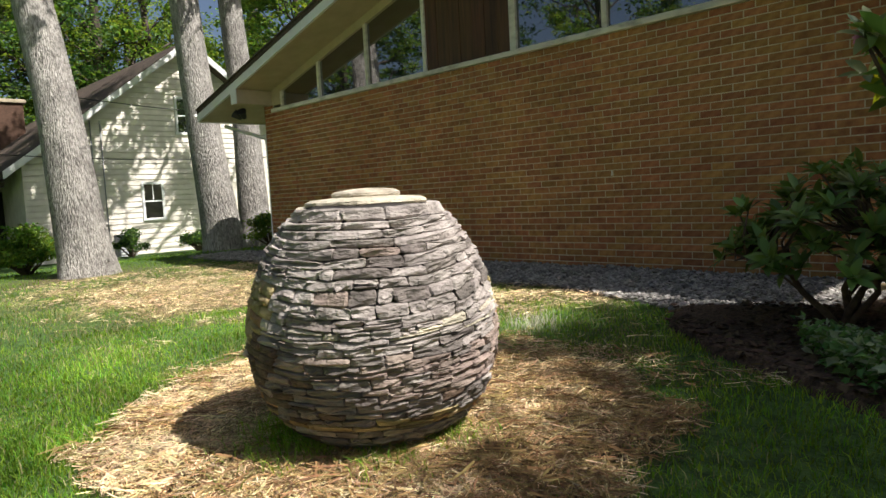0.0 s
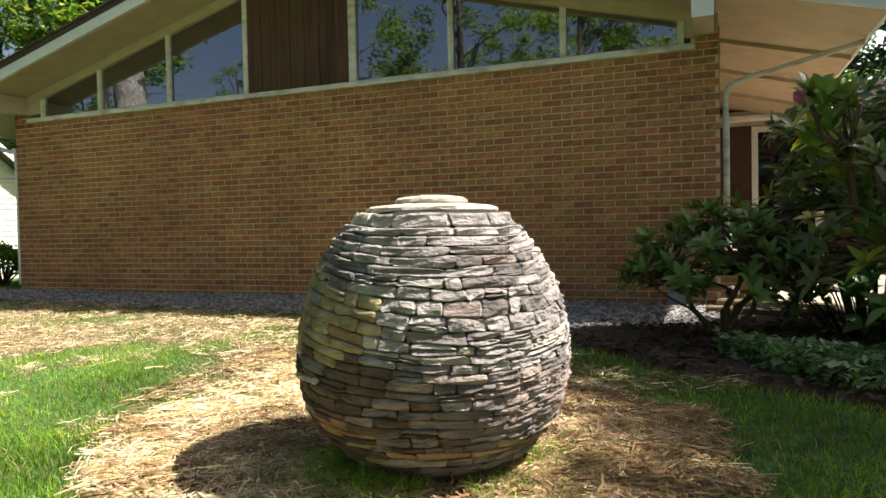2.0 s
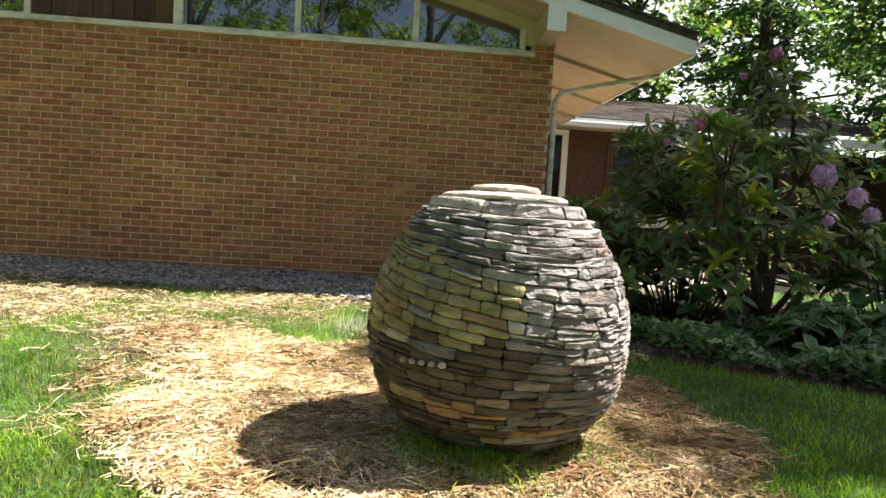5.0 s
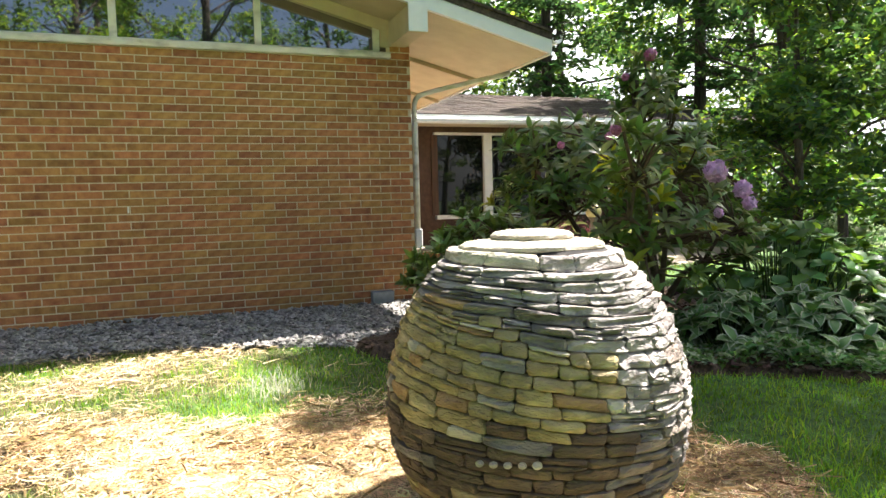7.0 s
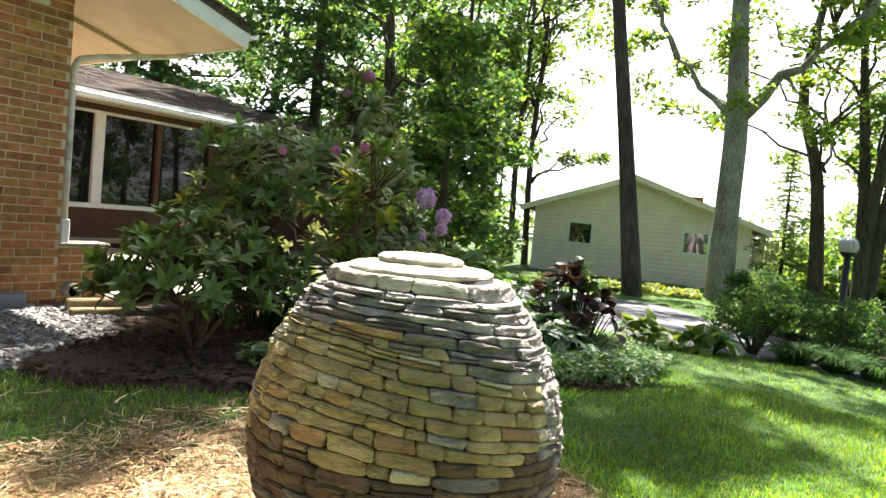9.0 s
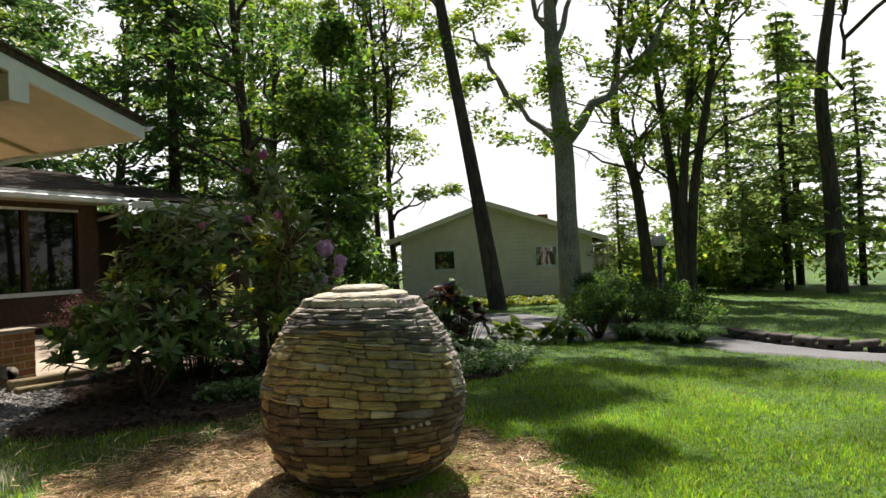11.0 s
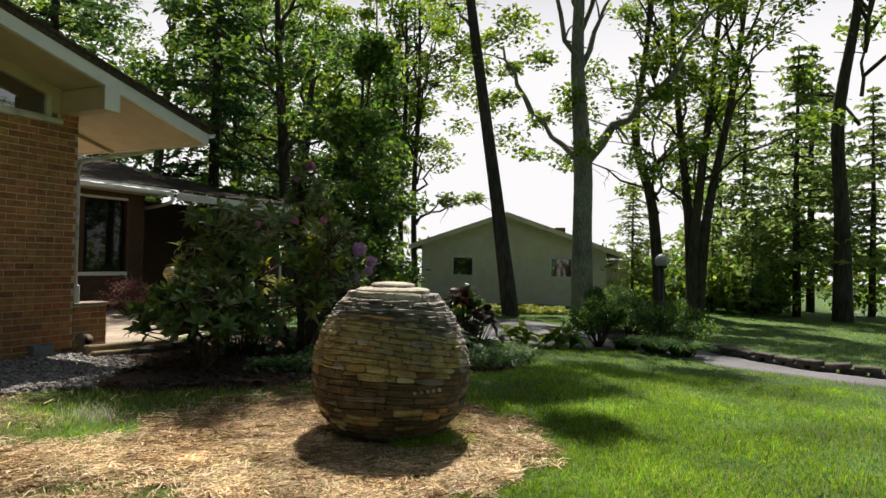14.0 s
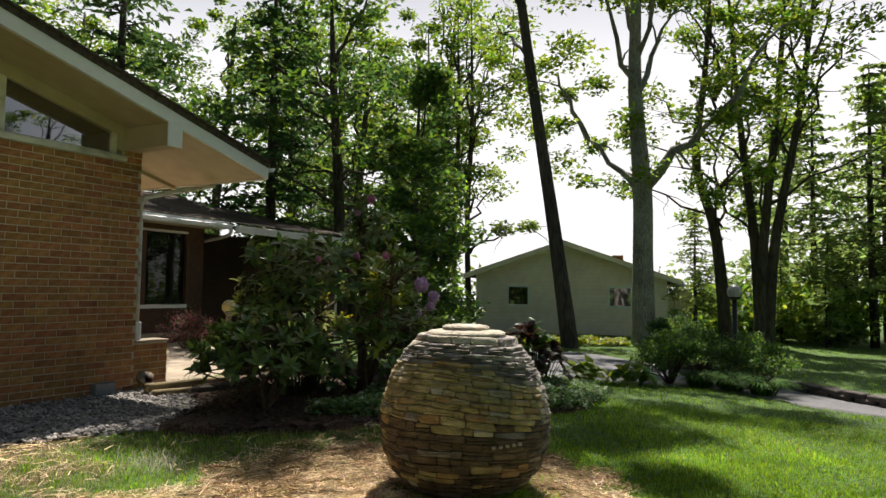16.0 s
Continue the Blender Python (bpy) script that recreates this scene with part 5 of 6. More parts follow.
while count < 60:
    a = gW.uniform(0, 2 * math.pi)
    r = gW.uniform(24, 52)
    x, y = -1 + r * math.cos(a), -4.5 + r * math.sin(a)
    d = math.degrees(a) % 360
    if 4 < d < 35 and r < 46:
        continue
    if (d > 338 or d < 4) and r < 36:
        continue
    if 200 < d < 335 and r < 30:
        continue
    if 150 < d < 185 and r < 26:
        continue
    s = gW.uniform(0.85, 1.35)
    if d < 30 or d > 335:
        s *= 0.55
    if 200 < d < 335:
        s *= 0.8
    copy_thing(wood[int(gW.integers(0, 3))], pose(x, y, float(ground_z(np.clip(x, -20, 20), y)) - 0.2, 0, 0, gW.uniform(0, 360)) @ Matrix.Diagonal((s, s, s * gW.uniform(0.9, 1.15), 1)))
    count += 1


gU = np.random.default_rng(23)
under = []
while len(under) < 190:
    a, r = gU.uniform(-0.75, 3.6), gU.uniform(23, 38)
    x, y = -1 + r * math.cos(a), -4.5 + r * math.sin(a)
    if (13 < x < 30 and -4.5 < y < 9) or (x < -17 and -9 < y < 9):
        continue
    h = gU.uniform(0.5, 2.2)
    under.append(((x, y, float(ground_z(x, y)) + h * 0.6), h * 0.9, 80))
for _ in range(120):
    x, y = gU.uniform(20.5, 31), gU.uniform(-7.5, -2.0)
    h = gU.uniform(0.6, 2.6)
    under.append(((x, y, float(ground_z(x, y)) + h * 0.55), h * 0.75, 110))
c, s_, n_ = blobs_to_leaves(gU, under, 0.24, 0.9)
tagged(part("undergrowth", leaves_mesh("undergrowth", c, s_, n_, [m_leaf, m_leaf_lime, m_leaf_dark], 0.6, 0.12, gU, pick(gU, [0, 1, 2], [0.4, 0.4, 0.2], len(c))), None), "mixed green undergrowth at the edge of the woods", "undergrowth", kind="stuff")
far = []
for k in range(260):
    a, r = gU.uniform(0, 6.283), gU.uniform(56, 72)
    h = gU.uniform(2.0, 5.5)
    far.append(((r * math.cos(a), r * math.sin(a), h * 0.5 - 1.0), h * 0.85, 55))
c, s_, n_ = blobs_to_leaves(gU, far, 0.7, 1.2)
tagged(part("far_woods", leaves_mesh("far_woods", c, s_, n_, [m_leaf, m_leaf_lime, m_needle], 0.6, 0.12, gU, pick(gU, [0, 1, 2], [0.4, 0.35, 0.25], len(c))), None), "distant band of green woods behind the houses", "woods", kind="stuff")
# glowing ring added behind the far woods: hazy brightness painted towards the sun
m_sky_glow = bpy.data.materials.new("painted_sky_glow")
m_sky_glow.use_nodes = True
hn, hl = m_sky_glow.node_tree.nodes, m_sky_glow.node_tree.links
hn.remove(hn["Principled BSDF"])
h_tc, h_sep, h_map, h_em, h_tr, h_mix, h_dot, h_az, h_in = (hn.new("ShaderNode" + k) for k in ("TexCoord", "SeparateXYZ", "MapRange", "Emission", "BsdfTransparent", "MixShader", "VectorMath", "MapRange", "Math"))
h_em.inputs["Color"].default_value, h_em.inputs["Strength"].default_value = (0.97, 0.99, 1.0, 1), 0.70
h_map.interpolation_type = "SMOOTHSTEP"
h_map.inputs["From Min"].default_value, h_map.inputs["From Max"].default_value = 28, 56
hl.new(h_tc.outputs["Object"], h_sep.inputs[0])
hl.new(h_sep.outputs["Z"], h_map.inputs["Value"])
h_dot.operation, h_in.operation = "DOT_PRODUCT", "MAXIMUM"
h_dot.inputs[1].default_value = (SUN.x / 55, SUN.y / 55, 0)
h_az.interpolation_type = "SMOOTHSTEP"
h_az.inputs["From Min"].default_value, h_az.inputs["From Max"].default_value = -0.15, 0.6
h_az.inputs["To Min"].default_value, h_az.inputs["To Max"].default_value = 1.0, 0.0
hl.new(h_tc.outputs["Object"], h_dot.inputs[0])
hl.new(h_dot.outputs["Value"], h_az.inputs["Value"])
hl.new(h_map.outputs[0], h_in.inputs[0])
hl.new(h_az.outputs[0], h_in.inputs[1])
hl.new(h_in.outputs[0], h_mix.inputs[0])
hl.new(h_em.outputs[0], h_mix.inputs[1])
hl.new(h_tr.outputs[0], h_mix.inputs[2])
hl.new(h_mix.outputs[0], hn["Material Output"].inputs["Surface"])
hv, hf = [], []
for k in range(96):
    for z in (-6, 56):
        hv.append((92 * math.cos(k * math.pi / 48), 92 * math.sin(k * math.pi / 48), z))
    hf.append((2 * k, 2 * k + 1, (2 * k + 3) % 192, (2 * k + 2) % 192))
tagged(part("backdrop", mesh("backdrop", hv, hf, m_sky_glow, True), m_sky_glow), "glowing backdrop ring painted as bright hazy sky over the far woods", "sky", kind="structure")
slab("street", [(18.0, -10.6), (34, -9.4), (34, -12.6), (19.0, -15.0), (16.6, -15.0)], m_asphalt, 0.0, "pale grey street beyond the far lawn", "street", 0.25)


# ---- shrubs and beds ----
def blade_leaf(base, along, up, length, width, bend, rim=0.0):
    """One broad leaf: five cross rows, folded on the midrib; returns points, faces and rim flags."""
    along, up = along / np.linalg.norm(along), up / np.linalg.norm(up)
    side = np.cross(along, up)
    rows = ((0.0, 0.06), (0.25, 0.8), (0.55, 1.0), (0.82, 0.6), (1.0, 0.05))
    v, f, flag = [], [], []
    for t, w in rows:
        p = base + along * length * t * (1 - 0.15 * bend * t) + up * (0.22 * length * t - bend * length * t * t)
        h = width * 0.5 * w
        v += [p - side * h + up * h * 0.25, p, p + side * h + up * h * 0.25]
    for j in range(4):
        k = j * 3
        f += [(k, k + 1, k + 4, k + 3), (k + 1, k + 2, k + 5, k + 4)]
        flag += [0, 0]
    return v, f, flag


def rosette_mesh(name, heads, per, length, width, mats, gen, bend=0.35, spread=0.9, probs=None, rim=False):
    """Whorls of leaves at shoot tips: heads are (place, axis)."""
    V, F, M = [], [], []
    for place, axis in heads:
        axis = np.array(axis, float)
        axis /= np.linalg.norm(axis)
        ref = np.cross(axis, [0.3, 0.9, 0.2])
        ref /= np.linalg.norm(ref)
        ref2 = np.cross(axis, ref)
        mat = 0 if probs is None else int(gen.choice(len(mats), p=probs))
        n = int(per * gen.uniform(0.75, 1.25))
        a0 = gen.random() * 6.283
        for k in range(n):
            a = a0 + 2.4 * k + gen.normal() * 0.2
            out = ref * math.cos(a) + ref2 * math.sin(a)
            tilt = gen.uniform(0.25, 1.0) * spread
            along = out * math.sin(tilt * 1.57) + axis * math.cos(tilt * 1.57)
            up = axis * math.sin(tilt * 1.57) - out * math.cos(tilt * 1.57) + 1e-4
            L = length * gen.uniform(0.7, 1.2)
            v, f, flag = blade_leaf(np.array(place), along, up, L, width * gen.uniform(0.8, 1.2), bend * gen.uniform(0.5, 1.5))
            b = len(V)
            V += v
            F += [tuple(i + b for i in q) for q in f]
            M += [mat] * len(f)
            if rim:
                for j in range(4):
                    for lo in (0, 2):
                        p0, p1 = v[j * 3 + lo], v[(j + 1) * 3 + lo]
                        c0, c1 = v[j * 3 + 1], v[(j + 1) * 3 + 1]
                        b = len(V)
                        V += [p0 + (p0 - c0) * 0.0 + up * 0.001, p1 + up * 0.001, p1 + (c1 - p1) * 0.3 + up * 0.0015, p0 + (c0 - p0) * 0.3 + up * 0.0015]
                        F.append((b, b + 1, b + 2, b + 3))
                        M.append(1)
    return mesh(name, V, F, mats, True, M)


def shrub(name, label, x, y, heads_of, per, length, width, mats, seed, probs=None, stems=7, stem_r=0.02, bend=0.35, low=0.0, lift=0.0):
    """A leggy shrub: stems from one foot to leaf whorls."""
    gen = np.random.default_rng(seed)
    z0 = float(ground_z(x, y)) + 0.02 + lift
    ob = empty(name, label, "shrub", pose(x, y, z0))
    heads = heads_of(gen)
    runs = []
    mains = []
    for k in range(stems):
        p = heads[int(k * len(heads) / stems)][0]
        q = limb(gen, (gen.normal() * 0.03, gen.normal() * 0.03, -0.05), np.array(p) * 0.9, 0.25, 6)
        mains.append(q)
        runs.append((q, np.linspace(stem_r, stem_r * 0.4, 6).tolist()))
    for p, axis in heads:
        q = min((m[j] for m in mains for j in range(2, 6)), key=lambda c: np.linalg.norm(c - np.array(p)) + 0.5 * max(0, c[2] - p[2]))
        runs.append(([tuple(q), tuple((np.array(q) + np.array(p)) / 2 + gen.normal(size=3) * 0.03), tuple(p)], [stem_r * 0.4, stem_r * 0.3, stem_r * 0.22]))
    tagged(tubes("stemwork", runs, m_twig, ob, sides=6), kind="stuff")
    part("foliage", rosette_mesh("foliage", heads, per, length, width, mats, gen, bend, 0.95, probs), None, ob)
    return ob


def dome_heads(n, rx, ry, z0, z1, inner=0.35, up=0.7):
    def make(gen):
        out = []
        for _ in range(n):
            a, t = gen.random() * 6.283, gen.random()
            ph = math.asin(t)
            r = gen.uniform(inner, 1.0) ** 0.5
            p = (math.cos(a) * math.cos(ph) * rx * r, math.sin(a) * math.cos(ph) * ry * r, z0 + (z1 - z0) * math.sin(ph) * r + gen.random() * 0.12)
            axis = (p[0] / rx, p[1] / ry, up + math.sin(ph))
            out.append((p, axis))
        return out
    return make


small = shrub("rhododendron", "young rhododendron with glossy dark leaves in the mulch bed", -0.02, -1.81, dome_heads(130, 0.62, 0.62, 0.32, 0.84), 10, 0.135, 0.046, [m_rhodo, m_rhodo_pale], 101, [0.95, 0.05], 6, 0.024)


def tall_heads(gen):
    out = []
    for k in range(380):
        a = gen.random() * 6.283
        if k % 9 == 4:
            t = gen.random()
            p = (-0.42 - 0.50 * t + gen.normal() * 0.09, -0.40 - 0.50 * t + gen.normal() * 0.10, 0.65 + 0.78 * t)
        elif k % 5 == 2:
            t = gen.random() ** 0.8
            p = (-0.58 + math.cos(a) * 0.42 * gen.random() ** 0.5, 0.6 + math.sin(a) * 0.42 * gen.random() ** 0.5, 0.8 + 0.85 * t)
        elif k % 7 == 0:
            t = gen.random()
            p = (-0.15 + math.cos(a) * 0.28 * (1.2 - t), -0.15 + math.sin(a) * 0.28 * (1.2 - t), 1.4 + 0.65 * t)
        else:
            t = gen.random() ** 0.9
            r = (1.0 - 0.45 * t ** 2) * gen.uniform(0.3, 1.0) ** 0.5
            p = (-0.1 + math.cos(a) * r * 1.1, 0.35 + math.sin(a) * r * 1.25, 0.32 + 1.23 * t + gen.normal() * 0.06)
        out.append((p, (math.cos(a) * 0.8, math.sin(a) * 0.8, 0.9)))
    return out


big = shrub("rhododendron", "tall leggy rhododendron with lilac blooms beside the patio", 1.35, -1.95, tall_heads, 9, 0.145, 0.043, [m_rhodo, m_rhodo_pale, m_yellowgreen], 102, [0.64, 0.30, 0.06], 9, 0.03, 0.5)


def bloom(x, y, z, r, mat, seed, owner):
    """A rounded truss of ruffled petals."""
    gen = np.random.default_rng(seed)
    n = int(70 + 500 * r)
    d = gen.normal(size=(n, 3))
    d /= np.linalg.norm(d, axis=1)[:, None]
    c = d * r * gen.uniform(0.75, 1.0, (n, 1)) + np.array([x, y, z]) - np.array(owner.matrix_world.translation)
    part("bloom", leaves_mesh("bloom", c, np.full(n, r * 0.75), d + gen.normal(size=(n, 3)) * 0.35, mat, 0.95, -0.2, gen), mat, owner, "lilac flower truss" if mat is m_pink else "faded magenta flower truss")


bpy.context.view_layer.update()
bloom(1.30, -2.70, 1.15, 0.075, m_pink, 1, big)
for x, y, z, r, mt in ((1.52, -2.72, 1.02, 0.06, m_pink), (1.42, -2.6, 0.86, 0.035, m_pink), (1.21, -2.12, 2.05, 0.045, m_magenta), (1.0, -2.1, 1.88, 0.03, m_magenta), (0.72, -2.3, 1.42, 0.032, m_magenta), (0.5, -2.0, 1.38, 0.028, m_magenta), (1.75, -2.55, 0.92, 0.05, m_pink), (0.37, -2.88, 1.40, 0.034, m_magenta)):
    bloom(x, y, z, r, mt, int(x * 100), big)


def broadleaf(name, label, x, y, n, r, zlo, zhi, L, W, mats, seed, probs=None, rim=False, bend=0.5, per=5):
    """A low mound of broad arching leaves."""
    gen = np.random.default_rng(seed)
    ob = empty(name, label, "plant", pose(x, y, float(ground_z(x, y)) + 0.02))
    heads = []
    for _ in range(n):
        a, t = gen.random() * 6.283, gen.random() ** 0.5
        h = zlo + (zhi - zlo) * (1 - t ** 2) * gen.uniform(0.75, 1.0)
        heads.append(((math.cos(a) * r * t, math.sin(a) * r * t, h), (math.cos(a) * 0.5 * t, math.sin(a) * 0.5 * t, 1.0)))
    tagged(tubes("stemwork", [([(p[0] * 0.5, p[1] * 0.5, -0.05), (p[0] * 0.8, p[1] * 0.8, p[2] * 0.6), p], [0.008, 0.006, 0.004]) for p, _ in heads], m_leaf_dark, ob, sides=5), kind="stuff")
    part("foliage", rosette_mesh("foliage", heads, per, L, W, mats, gen, bend, 1.0, probs, rim), None, ob)
    return ob


# hydrangea-like green mass, variegated hostas, low ground cover
broadleaf("hydrangea", "leafy green hydrangea mound behind the hostas", 2.25, -2.35, 95, 0.80, 0.2, 0.84, 0.13, 0.10, [m_hosta, m_leaf], 111, [0.6, 0.4])
broadleaf("hydrangea", "leafy green hydrangea mound behind the hostas", 3.15, -2.2, 80, 0.70, 0.15, 0.72, 0.13, 0.10, [m_hosta, m_leaf], 112, [0.5, 0.5])
broadleaf("hydrangea", "leafy green hydrangea mound under the rhododendron", 0.95, -1.45, 80, 0.55, 0.12, 0.62, 0.12, 0.075, [m_hosta, m_leaf_dark], 113, [0.5, 0.5])
for k, (x, y, r, h) in enumerate(((1.75, -3.05, 0.5, 0.42), (2.45, -3.25, 0.45, 0.36), (1.3, -2.85, 0.35, 0.36))):
    broadleaf("hosta", "variegated hosta with cream-edged drooping leaves", x, y, 56, r, 0.10, h, 0.13, 0.07, [m_hosta, m_hosta_rim], 121 + k, [1.0, 0.0], True, 0.85)
for k, (x, y) in enumerate(((4.75, -3.35), (5.1, -3.95))):
    broadleaf("hosta", "small light green hosta at the edge of the driveway", x, y, 14, 0.26, 0.06, 0.22, 0.22, 0.13, [m_leaf_lime, m_hosta], 131 + k, [0.7, 0.3], False, 0.7)
pot_plant = broadleaf("castor_plant", "dark maroon broad-leaved plant in a terracotta pot", 3.0, -3.2, 60, 0.46, 0.26, 0.80, 0.16, 0.12, [m_maroon, m_terracotta, m_hosta], 141, [0.68, 0.07, 0.25], False, 0.45, 4)
bm = bmesh.new()
bmesh.ops.create_cone(bm, segments=24, radius1=0.15, radius2=0.20, depth=0.32, cap_ends=True, matrix=pose(0, 0, 0.16))
bmesh.ops.create_cone(bm, segments=24, radius1=0.215, radius2=0.215, depth=0.05, cap_ends=True, matrix=pose(0, 0, 0.33))
part("pot", bm, m_terracotta, pot_plant, "terracotta pot")


def carpet(name, label, poly, n, size, mats, probs, seed, h=0.16):
    """Ground cover: many small leaves over an outline."""
    gen = np.random.default_rng(seed)
    x = gen.uniform(min(p[0] for p in poly), max(p[0] for p in poly), n * 3)
    y = gen.uniform(min(p[1] for p in poly), max(p[1] for p in poly), n * 3)
    ok = inside(poly, x, y)
    x, y = x[ok][:n], y[ok][:n]
    z = surface_z(x, y) + 0.03 + h * gen.random(len(x)) ** 0.7 * (0.6 + 0.4 * wave(x, y, 6.0))
    c = np.stack([x, y, z], 1)
    nrm = gen.normal(size=(len(x), 3)) * 0.45 + np.array([0, 0, 1.0])
    me = leaves_mesh(name, c, gen.uniform(0.7, 1.3, len(x)) * size, nrm, mats, 0.6, 0.15, gen, pick(gen, mats, probs, len(x)))
    return tagged(part(name, me, None), label, "ground cover", kind="stuff")


carpet("ground_cover", "low dark ground cover with pale-edged leaves", [(-0.1, -2.35), (0.3, -3.0), (1.05, -3.38), (2.1, -4.05), (3.4, -3.95), (4.3, -3.1), (3.0, -2.7), (1.2, -2.3), (0.5, -2.2)], 12000, 0.056, [m_hosta, m_rhodo, m_hosta_rim], [0.54, 0.14, 0.32], 151, 0.2)
carpet("silver_ground_cover", "silvery pale ground cover at the lawn's edge", [(2.0, -4.0), (2.2, -4.15), (3.3, -4.1), (3.7, -3.7), (3.0, -3.5)], 1500, 0.055, [m_hosta_rim, m_hosta], [0.5, 0.5], 152, 0.22)
carpet("flower_border", "low pale green border in front of the bungalow", [(11.0, 1.2), (12.2, 1.6), (14.6, -1.4), (13.6, -1.9)], 2500, 0.13, [m_yellowgreen, m_leaf_lime, m_hosta_rim], [0.4, 0.3, 0.3], 153, 0.2)


def mound(name, label, x, y, r, h, n, size, mats, probs, seed, z=None, flat=0.9):
    """A rounded garden bush with an uneven outline of small leaves on short stems."""
    gen = np.random.default_rng(seed)
    z = float(ground_z(x, y)) if z is None else z
    ob = empty(name, label, "bush", pose(x, y, z))
    runs = []
    blobs = []
    k = 16
    for _ in range(k):
        a, t = gen.random() * 6.283, gen.random() ** 0.5
        c = (math.cos(a) * r * 0.72 * t, math.sin(a) * r * 0.72 * t, h * gen.uniform(0.35, 0.85) * (1.1 - 0.45 * t))
        blobs.append((c, r * gen.uniform(0.3, 0.48), n // k))
        runs.append((limb(gen, (0, 0, -0.05), c, 0.1, 4), [0.02, 0.015, 0.01, 0.005]))
    tagged(tubes("stemwork", runs, m_twig, ob, sides=5), kind="stuff")
    c, s, nrm = blobs_to_leaves(gen, blobs, size, flat)
    c[:, 2] = np.maximum(c[:, 2], 0.02)
    part("foliage", leaves_mesh("foliage", c, s, nrm, mats, 0.6, 0.15, gen, pick(gen, mats, probs, len(c))), None, ob)
    return ob


mound("bush", "open rounded bush with glossy leaves by the lamp post", 5.95, -4.3, 0.55, 0.95, 2600, 0.06, MIXD, [0.5, 0.5], 161)
mound("bush", "dense dark green bush beside the lamp post", 7.2, -5.35, 0.7, 0.85, 2800, 0.06, MIXD, [0.4, 0.6], 162)
mound("bush", "dense dark green bush beside the lamp post", 8.2, -4.4, 0.7, 0.9, 2400, 0.06, MIXD, [0.4, 0.6], 163)
mound("clipped_bush", "rounded clipped evergreen bush near the bungalow", 13.0, -3.1, 0.8, 1.15, 3500, 0.07, MIXD, [0.3, 0.7], 164)
mound("bush", "bright yellow-green bush by the bungalow", 13.6, 3.6, 0.5, 0.9, 1300, 0.09, [m_yellowgreen, m_leaf_lime], [0.6, 0.4], 165)
mound("azalea", "dusty red-leaved azalea by the patio", 4.25, 4.1, 0.6, 0.95, 1500, 0.05, [m_azalea, m_leaf_dark], [0.75, 0.25], 166)
mound("bush", "low dark evergreen bush by the patio", 2.7, 1.6, 0.45, 0.5, 1500, 0.05, MIXD, [0.4, 0.6], 167)
mound("pale_shrub", "pale grey-green shrub at the edge of the woods", 8.6, 2.2, 0.8, 1.1, 2200, 0.09, [m_hosta_rim, m_hosta], [0.55, 0.45], 168)
mound("bush", "dark rounded bush against the white house", -15.6, -0.1, 0.5, 0.8, 1500, 0.07, MIXD, [0.4, 0.6], 169)
mound("bush", "dark rounded bush against the white house", -15.0, 1.3, 0.5, 0.75, 1500, 0.07, MIXD, [0.4, 0.6], 170)
mound("bush", "clipped yellow-green bush beyond the lawn", -11.75, -3.2, 0.72, 0.95, 3800, 0.08, [m_leaf, m_leaf_lime], [0.6, 0.4], 171)
mound("bush", "clipped yellow-green bush beyond the lawn", -12.6, -4.2, 0.8, 0.95, 3500, 0.08, [m_leaf, m_leaf_lime], [0.6, 0.4], 172)
mound("bush", "bright green bush at the house corner", -10.75, 0.8, 0.5, 0.95, 2200, 0.06, MIXG, PROBG, 173)
for k, (x, y) in enumerate(((12.2, 0.9), (13.6, -0.2))):
    mound("flower_clump", "small purple flower clump by the bungalow", x, y, 0.3, 0.3, 500, 0.06, [m_pink, m_leaf_dark], [0.35, 0.65], 174 + k)


def daylily(x, y, seed, r=0.42):
    """A fountain of narrow arching leaves."""
    gen = np.random.default_rng(seed)
    ob = empty("daylily", "clump of arching green daylily leaves", "plant", pose(x, y, float(ground_z(x, y))), group="daylilies along the bed")
    V, F = [], []
    for _ in range(260):
        a = gen.random() * 6.283
        out = np.array([math.cos(a), math.sin(a), 0])
        base = out * gen.random() * r * 0.35
        L, w = gen.uniform(0.32, 0.56), gen.uniform(0.008, 0.015)
        side = np.array([-out[1], out[0], 0]) * w
        b = len(V)
        for t in (0, 0.35, 0.7, 1.0):
            p = base + out * L * (t ** 1.3) * 0.8 + np.array([0, 0, L * (1.25 * t - 0.95 * t * t)])
            ww = (1 - t) ** 0.5 + 0.05
            V += [p - side * ww, p + side * ww]
        F += [(b, b + 1, b + 3, b + 2), (b + 2, b + 3, b + 5, b + 4), (b + 4, b + 5, b + 7, b + 6)]
    part("foliage", mesh("foliage", V, F, m_lily), m_lily, ob)


for k, (x, y) in enumerate(((5.75, -4.75), (5.7, -5.2), (5.5, -5.6), (6.3, -5.05))):
    daylily(x, y, 180 + k)

# lamp post
lamp = empty("lamp_post", "black lamp post with a ribbed glass lantern", "lamp post", pose(7.6, -5.05, float(ground_z(7.6, -5.05)) - 0.05))
tubes("post", [([(0, 0, 0), (0, 0, 0.1), (0, 0, 0.12), (0, 0, 1.38)], [0.06, 0.06, 0.045, 0.04])], m_black, lamp, sides=12)
m_lantern = material("frosted_glass", [(0.45, 0.45, 0.42), (0.6, 0.6, 0.56)], 0.25, 8, bump=0)
bm = bmesh.new()
bmesh.ops.create_uvsphere(bm, u_segments=20, v_segments=12, radius=0.115, matrix=pose(0, 0, 1.5) @ Matrix.Diagonal((1, 1, 1.05, 1)))
lantern = part("globe", bm, m_lantern, lamp, "clear ribbed glass globe", smooth=True)
bm = bmesh.new()
